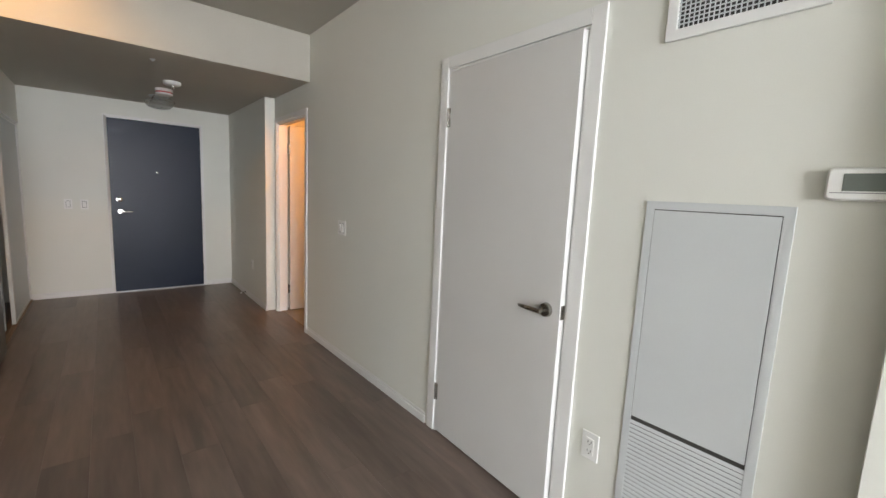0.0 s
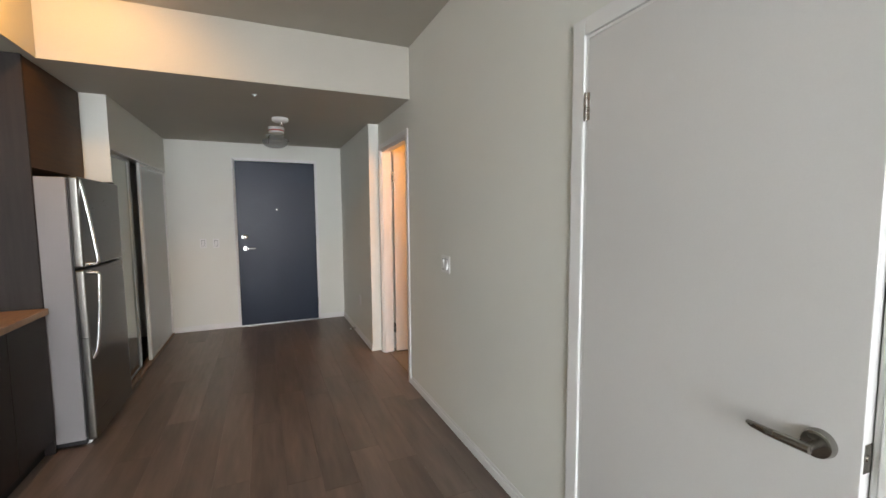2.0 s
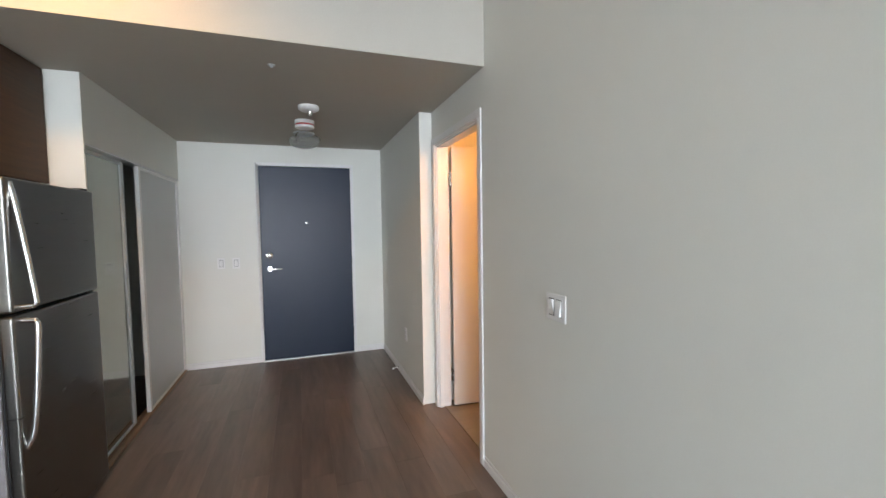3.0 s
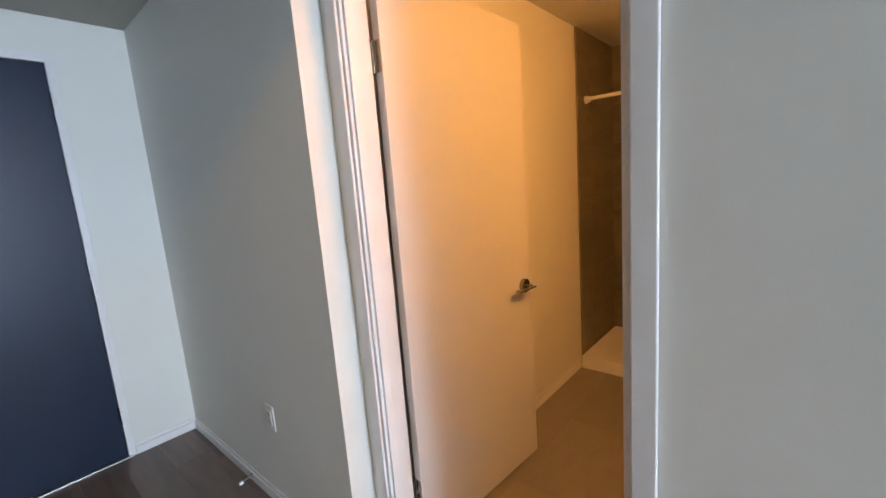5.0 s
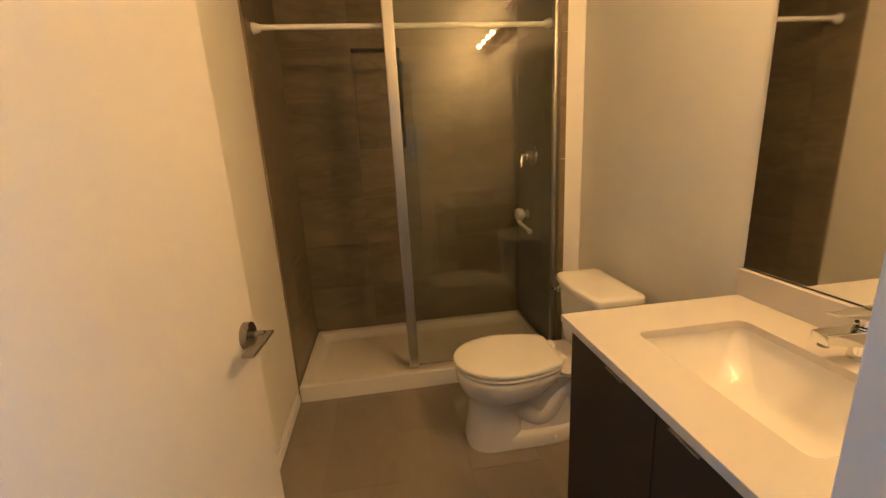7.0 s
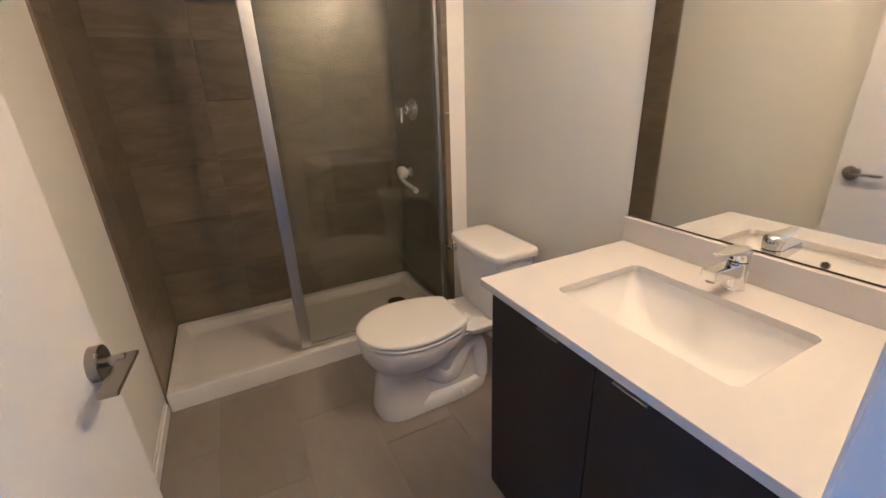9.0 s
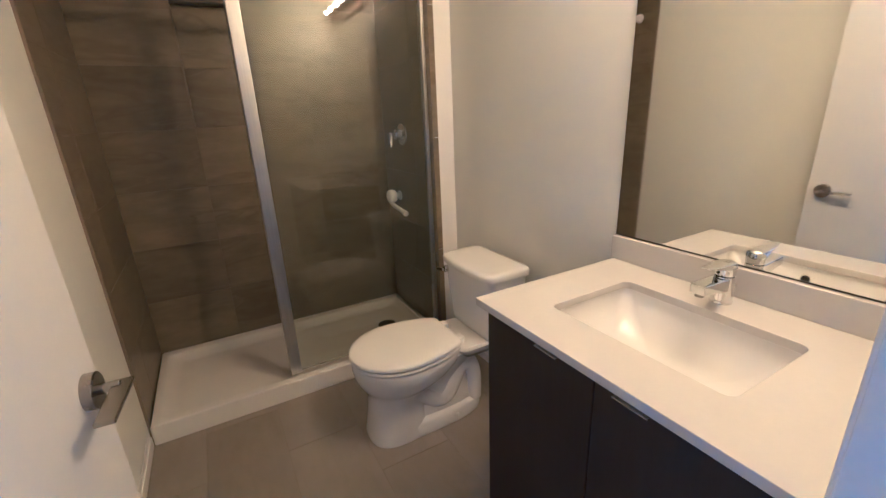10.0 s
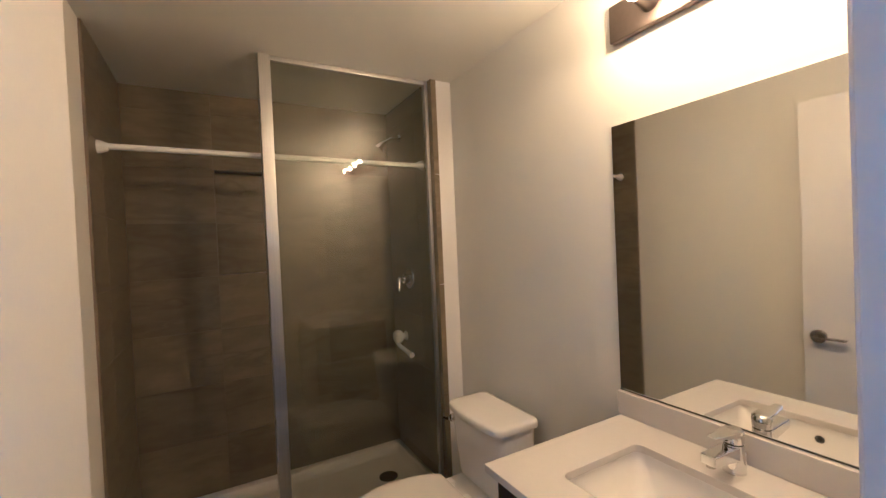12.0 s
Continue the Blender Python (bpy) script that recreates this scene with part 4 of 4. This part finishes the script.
for s in (-1, 1):
    part("seat_hinge", rbox((TCX + s * 0.070 - 0.020, -0.305, 0.3640), (TCX + s * 0.070 + 0.020, -0.276, 0.396), 0.006), PLASTIC, wcl)
bm = bmesh.new()
loft(bm, [rrect(TCX, -0.475, 0.330, 0.165, 0.035, 0.3645), rrect(TCX, -0.475, 0.342, 0.172, 0.035, 0.385), rrect(TCX, -0.473, 0.372, 0.190, 0.035, 0.55), rrect(TCX, -0.472, 0.378, 0.196, 0.035, 0.652)])
part("tank", bm, CERAM, wcl)
bm = bmesh.new()
lid_rings = []
for w, d, z in ((0.382, 0.198, 0.6525), (0.404, 0.214, 0.658), (0.406, 0.216, 0.676), (0.396, 0.206, 0.687), (0.36, 0.17, 0.6915), (0.24, 0.08, 0.693)):
    ring = rrect(TCX, -0.473, w, d, 0.035, z, 10)
    # the front edge bows out towards the seat
    lid_rings.append([v + Vector((0, 0.020 * max(0.0, (v.y + 0.473) / (d / 2)) * (1 - ((v.x - TCX) / (w / 2)) ** 2), 0)) for v in ring])
# more points along the bowed front
rings = []
for ring in lid_rings:
    out = []
    for p, q in zip(ring, ring[1:] + ring[:1]):
        steps = 8 if (q - p).length > 0.1 and p.y > -0.46 and q.y > -0.46 else 1
        for k in range(steps):
            v = p.lerp(q, k / steps)
            if steps > 1:
                v.y += 0.020 * (1 - ((v.x - TCX) / abs(p.x - TCX)) ** 2)
            out.append(v)
    rings.append(out)
loft(bm, rings)
part("tank_lid", bm, CERAM, wcl)
bm = bmesh.new()
tube(bm, [(TCX + 0.165, -0.382, 0.615), (TCX + 0.165, -0.362, 0.615), (TCX + 0.165, -0.356, 0.615)], [0.017, 0.017, 0.011], 18)
tube(bm, [(TCX + 0.165, -0.354, 0.615), (TCX + 0.182, -0.348, 0.613), (TCX + 0.200, -0.346, 0.611)], [0.009, 0.007, 0.008], 12)
part("flush_lever", bm, CHROME, wcl, "chrome flush lever")
for s in (-1, 1):
    bm = bmesh.new()
    lathe(bm, [(0.0, 0), (0.013, 0), (0.012, 0.008), (0.006, 0.013), (0.0, 0.014)], (TCX + s * 0.108, -0.24, 0.028), n=18)
    part("bolt_cap", bm, PLASTIC, wcl)
bm = bmesh.new()
tube(bm, [(TCX - 0.20, BY0 + 0.002, 0.17), (TCX - 0.20, BY0 + 0.05, 0.17), (TCX - 0.20, BY0 + 0.06, 0.20), (TCX - 0.17, BY0 + 0.08, 0.30), (TCX - 0.14, BY0 + 0.10, 0.385)], 0.006, 10)
part("supply_hose", bm, STEELH, wcl, "braided metal supply hose")
bm = bmesh.new()
lathe(bm, [(0.0, 0.001), (0.028, 0.001), (0.024, 0.008), (0.012, 0.010), (0.012, 0.05), (0.0, 0.05)], (TCX - 0.20, BY0, 0.17), "y", 18)
part("stop_valve", bm, CHROME, wcl)

# vanity
VX0, VX1, VY1_, VZ = T + 0.006, 0.880, -0.052, 0.827
vn = thing("vanity_cabinet", (0.48, -0.33, 0), "dark espresso two-door bathroom vanity cabinet", "cabinet")
part("body", soft(boxes(((VX0, BY0 + 0.001, 0.095), (VX0 + 0.016, -0.094, VZ - 0.023)), ((0.836, BY0 + 0.001, 0.095), (0.852, -0.094, VZ - 0.023)),
                        ((VX0 + 0.016, BY0 + 0.001, 0.095), (0.836, -0.094, 0.112)), ((VX0 + 0.016, BY0 + 0.001, 0.112), (0.836, BY0 + 0.010, VZ - 0.023)), ((VX0 + 0.016, -0.112, VZ - 0.10), (0.836, -0.094, VZ - 0.023))), 0.001, 1), ESPRESSO, vn)
part("toe_kick", rbox((VX0, BY0 + 0.001, 0.001), (0.852, -0.14, 0.0945), 0.0015), ESPRESSO, vn)
for a, b, p0, p1 in ((VX0 + 0.003, 0.4835, 0.356, 0.430), (0.4865, 0.850, 0.576, 0.646)):
    dr = part("door", rbox((a, -0.092, 0.10), (b, -0.073, VZ - 0.026), 0.0015), ESPRESSO, vn)
    bm = boxes(((p0, -0.092, VZ - 0.0258), (p1, -0.0715, VZ - 0.0238)), ((p0, -0.0715, VZ - 0.0330), (p1, -0.0695, VZ - 0.0238)), ((p0, -0.0695, VZ - 0.0330), (p1, -0.0575, VZ - 0.0315)), ((p0, -0.0575, VZ - 0.0345), (p1, -0.0555, VZ - 0.0310)))
    part("edge_pull", bm, PULL, dr, "thin bright metal edge pull")

BSX0, BSX1, BSY0, BSY1 = 0.290, 0.727, -0.480, -0.184
bcx, bcy, bw, bd = (BSX0 + BSX1) / 2, (BSY0 + BSY1) / 2, BSX1 - BSX0, BSY1 - BSY0
vt = thing("countertop", (0.49, -0.33, VZ - 0.03), "white quartz bathroom countertop with a short backsplash", "countertop")
bm = bmesh.new()
ocx, ocy, ow, od = (VX0 + VX1) / 2, (BY0 + 0.001 + VY1_) / 2, VX1 - VX0, VY1_ - BY0 - 0.001
n = 6
top_o, top_i = rrect(ocx, ocy, ow, od, 0.003, VZ, n), rrect(bcx, bcy, bw, bd, 0.022, VZ, n)
low_o, low_i = [v - Vector((0, 0, 0.022)) for v in top_o], [v - Vector((0, 0, 0.022)) for v in top_i]
loops = [[bm.verts.new(c) for c in ring] for ring in (top_i, top_o, low_o, low_i)]
for r0, r1 in zip(loops, loops[1:] + loops[:1]):
    for i in range(len(r0)):
        j = (i + 1) % len(r0)
        bm.faces.new((r0[i], r0[j], r1[j], r1[i]))
part("slab", soft(bm, 0.002, 2, 60), QUARTZ, vt)
part("backsplash", rbox((VX0, BY0 + 0.001, VZ + 0.0003), (0.888, -0.606, VZ + 0.079), 0.002), QUARTZ, vt)

bs = thing("sink", (bcx, bcy, VZ - 0.15), "white rectangular undermount ceramic basin", "sink")
bm = bmesh.new()
inner = [rrect(bcx, bcy, bw + 0.010, bd + 0.010, 0.026, VZ - 0.0225), rrect(bcx, bcy, bw + 0.004, bd + 0.004, 0.03, VZ - 0.045), rrect(bcx, bcy, bw - 0.03, bd - 0.03, 0.045, VZ - 0.085),
         rrect(bcx, bcy, bw - 0.085, bd - 0.075, 0.06, VZ - 0.125), rrect(bcx, bcy + 0.005, bw - 0.18, bd - 0.14, 0.06, VZ - 0.145), rrect(bcx, bcy + 0.015, 0.06, 0.06, 0.029, VZ - 0.152)]
outer = [rrect(bcx, bcy + 0.015, 0.08, 0.08, 0.03, VZ - 0.162), rrect(bcx, bcy, bw - 0.05, bd - 0.04, 0.06, VZ - 0.135), rrect(bcx, bcy, bw + 0.03, bd + 0.03, 0.04, VZ - 0.06), rrect(bcx, bcy, bw + 0.03, bd + 0.03, 0.04, VZ - 0.0225)]
loft(bm, inner + outer, caps=False)
bm.verts.ensure_lookup_table()
k = len(inner[0])
nr = len(inner) + len(outer)
for i in range(k):
    j = (i + 1) % k
    bm.faces.new((bm.verts[(nr - 1) * k + i], bm.verts[(nr - 1) * k + j], bm.verts[j], bm.verts[i]))
part("basin", bm, CERAM, bs)
bm = bmesh.new()
lathe(bm, [(0.0, 0), (0.030, 0), (0.030, 0.004), (0.022, 0.007), (0.0, 0.008)], (bcx, bcy + 0.015, VZ - 0.153), n=26)
part("drain_plug", bm, CHROME, bs)
bm = bmesh.new()
lathe(bm, [(0.0, 0.0), (0.012, 0.0), (0.012, -0.003), (0.0, -0.003)], (bcx, BSY1 - 0.006, VZ - 0.060), "y", 18)
part("overflow_hole", bm, BLACK, bs, "dark overflow hole")

# faucet
FX, FYc = 0.506, -0.545
fa = thing("faucet", (FX, FYc, VZ), "chrome single-lever basin mixer on the vanity top", "faucet")
bm = bmesh.new()
lathe(bm, [(0.0, 0.0003), (0.0290, 0.0003), (0.0290, 0.004), (0.0270, 0.010), (0.0255, 0.045), (0.0250, 0.080), (0.0, 0.080)], (FX, FYc, VZ), n=36)
part("body", bm, CHROME, fa)
bm = bmesh.new()
loft(bm, [[Vector((FX + u * w, y, z + v * g)) for u, v in ((-1, -1), (1, -1), (1, 1), (-1, 1))] for y, z, w, g in ((FYc + 0.004, VZ + 0.056, 0.0220, 0.021), (FYc + 0.06, VZ + 0.063, 0.0210, 0.017), (FYc + 0.130, VZ + 0.068, 0.0195, 0.0135))])
part("spout", soft(bm, 0.004, 3), CHROME, fa)
bm = bmesh.new()
tube(bm, [(FX, FYc + 0.113, VZ + 0.056), (FX, FYc + 0.113, VZ + 0.046)], 0.0115, 18)
part("aerator", bm, NICKEL, fa)
bm = bmesh.new()
lathe(bm, [(0.0, 0.0815), (0.0250, 0.0815), (0.0262, 0.098), (0.0255, 0.112), (0.0200, 0.120), (0.0, 0.122)], (FX, FYc, VZ), n=32)
loft(bm, [[Vector((FX + u * w, y, z + v * g)) for u, v in ((-1, -1), (1, -1), (1, 1), (-1, 1))] for y, z, w, g in ((FYc - 0.012, VZ + 0.108, 0.0235, 0.011), (FYc + 0.020, VZ + 0.113, 0.0230, 0.009), (FYc + 0.050, VZ + 0.1155, 0.0195, 0.0065), (FYc + 0.080, VZ + 0.118, 0.0150, 0.0045), (FYc + 0.108, VZ + 0.123, 0.0120, 0.003))])
part("lever_handle", soft(bm, 0.003, 2, 60), CHROME, fa, "flat chrome lever")
bm = bmesh.new()
tube(bm, [(FX + 0.006, FYc + 0.0255, VZ + 0.093), (FX + 0.006, FYc + 0.0275, VZ + 0.093)], 0.004, 12)
part("index_mark", bm, BLACK, fa)
bm = bmesh.new()
tube(bm, [(FX - 0.012, FYc - 0.034, VZ + 0.0003), (FX - 0.012, FYc - 0.034, VZ + 0.040), (FX - 0.012, FYc - 0.034, VZ + 0.043), (FX - 0.012, FYc - 0.034, VZ + 0.050)], [0.003, 0.003, 0.006, 0.005], 10)
part("pop_up_rod", bm, CHROME, fa)
fa.matrix_basis = pose(FX, FYc - 0.006, VZ) @ Matrix.Scale(0.90, 4)

# mirror
mr_ = thing("wall_mirror", (0.5, BY0, 0.908), "frameless wall mirror above the vanity backsplash", "mirror")
part("mirror_glass", rbox((VX0 + 0.004, BY0 + 0.0005, VZ + 0.083), (0.887, BY0 + 0.0055, 1.792), 0.001, 1), MIRROR, mr_)
part("bottom_channel", rbox((VX0 + 0.004, BY0 + 0.0005, VZ + 0.0805), (0.887, BY0 + 0.008, VZ + 0.0828), 0.0005, 1), BLACK, mr_, "thin dark bottom channel")

# vanity light
vl = thing("vanity_light", (0.50, BY0, 2.06), "wall light bar with four lit globe bulbs", "wall lamp")
LZ = 2.118
part("back_plate", rbox((0.134, BY0 + 0.0005, 2.052), (0.866, BY0 + 0.026, 2.172), 0.004), BRONZE, vl, "dark brushed metal back plate")
for k in range(4):
    x = 0.280 + 0.1467 * k
    bm = bmesh.new()
    lathe(bm, [(0.0, 0.026), (0.030, 0.026), (0.024, 0.050), (0.016, 0.094), (0.0, 0.094)], (x, BY0, LZ), "y", 24)
    holder = part("socket", bm, BRONZE, vl)
    bm = bmesh.new()
    bmesh.ops.create_uvsphere(bm, u_segments=24, v_segments=16, radius=0.0163, matrix=Matrix.Translation((x, BY0 + 0.110, LZ)))
    part("bulb", bm, BULB, holder, "lit frosted globe bulb")

# ---- pieces of floors and walls ----


def piece_mesh(w, d, h, edge):
    """A flat piece, centred, with its top edges eased."""
    bm = bmesh.new()
    lo = [Vector((sx * w / 2, sy * d / 2, -h)) for sx, sy in ((-1, -1), (1, -1), (1, 1), (-1, 1))]
    mid = [Vector((v.x, v.y, -edge)) for v in lo]
    top = [Vector((v.x - math.copysign(edge, v.x), v.y - math.copysign(edge, v.y), 0)) for v in lo]
    loft(bm, [lo, mid, top])
    return bm


pool = {}


def piece(name, w, d, h, edge, material, parent, m):
    key = (name, round(w, 3), round(d, 3))
    if key not in pool:
        pool[key] = mesh_of(name, piece_mesh(w, d, h, edge), material, False)
    ob = new(name, pool[key])
    ob.parent = parent
    ob.matrix_basis = m
    return ob


PW, PL = 0.180, 1.22
x = 0.045
while x > X_W + 0.01:
    w = min(PW, x - X_W)
    y = Y_S - random.random() * PL
    while y < Y_E + 0.02:
        a, b = max(y, Y_S), min(y + PL, Y_E + 0.02)
        if b - a > 0.02:
            piece("plank", w - 0.0006, b - a - 0.0006, 0.011, 0.0005, PLANK, floor, pose(x - w / 2, (a + b) / 2, 0))
        y += PL
    x -= PW

# bathroom floor tiles
TWX, TWY = 0.60, 0.30
y, k = BY0 - 0.12, 0
while y < BY1:
    x = 0.052 - (0.3 if k % 2 else 0.0)
    while x < 1.95:
        a, b, c, d = max(x, 0.052), min(x + TWX, 1.95), max(y, BY0), min(y + TWY, BY1)
        if b - a > 0.02 and d - c > 0.02:
            piece("tile", b - a - 0.0012, d - c - 0.0012, 0.0015, 0.0004, BTILE, floor_bath, pose((a + b) / 2, (c + d) / 2, 0))
        x += TWX
    y += TWY
    k += 1

# tiled edge of the shower wall end
for k in range(4):
    z0, z1 = 0.001 + 0.6 * k, min(0.6 + 0.6 * k, H_BATH - 0.002)
    piece("tile", z1 - z0 - 0.0016, 0.030, 0.006, 0.0006, STILE, bpy.data.objects["wall_shower_return"], pose(SX - 0.006, SHY - 0.016, (z0 + z1) / 2, 0, -90, 0))

# shower wall tiles: back, side at the door wall, side with the valve
back = bpy.data.objects["wall_bath_east"]
north = bpy.data.objects["wall_bath_north"]
ret = bpy.data.objects["wall_shower_return"]
part("grout_bed", boxes(((SX, BY1 - 0.0095, 0), (BX1, BY1 - 0.0003, H_BATH - 0.001))), GROUT, north)
part("grout_bed", boxes(((SX, SHY - 0.0118, 0), (BX1, SHY - 0.0018, H_BATH - 0.001))), GROUT, ret)
zs = [0.094 + 0.3 * k for k in range(9)]
for k, z0 in enumerate(zs):
    z1 = min(z0 + 0.3, H_BATH)
    if z1 - z0 < 0.02:
        continue
    beside_niche = z0 > NZ0 - 0.01 and z1 < NZ1 + 0.01
    for a, b in ((BY1 - 0.012, NY1), (NY0 if beside_niche else NY1, -0.053), (-0.053, SHY)):
        piece("tile", z1 - z0 - 0.002, abs(a - b) - 0.0018, 0.0018, 0.0005, STILE, back, pose(BX1, (a + b) / 2, (z0 + z1) / 2, 0, -90, 0))
    for a, b in ((SX - 0.002, 2.15), (2.15, BX1 - 0.001)):
        piece("tile", b - a - 0.0016, z1 - z0 - 0.0018, 0.0018, 0.0005, STILE, north, pose((a + b) / 2, BY1 - 0.011, (z0 + z1) / 2, 90, 0, 0))
        piece("tile", b - a - 0.0016, z1 - z0 - 0.0018, 0.0018, 0.0005, STILE, ret, pose((a + b) / 2, SHY, (z0 + z1) / 2, -90, 0, 0))

# recessed shower niche: two tiles at its back, tiled reveals and a thin edge trim
for c0, c1 in ((NZ0 + 0.006, 1.593), (1.593, NZ1 - 0.006)):
    piece("tile", c1 - c0 - 0.002, NY1 - NY0 - 0.014, 0.0018, 0.0005, STILE, back, pose(BX1 + ND - 0.0025, (NY0 + NY1) / 2, (c0 + c1) / 2, 0, -90, 0))
for y0, y1, z0, z1 in ((NY0, NY0 + 0.006, NZ0, NZ1), (NY1 - 0.006, NY1, NZ0, NZ1), (NY0 + 0.006, NY1 - 0.006, NZ0, NZ0 + 0.006), (NY0 + 0.006, NY1 - 0.006, NZ1 - 0.006, NZ1)):
    part("niche_reveal", boxes(((BX1 + 0.003, y0, z0), (BX1 + ND - 0.0045, y1, z1))), STILE, back)
part("niche_trim", border(BX1 - 0.0015, BX1 + 0.0028, NY0 - 0.0008, NY1 + 0.0008, NZ0 - 0.0008, NZ1 + 0.0008, 0.0035), GROUT, back, "thin pale trim round the niche")
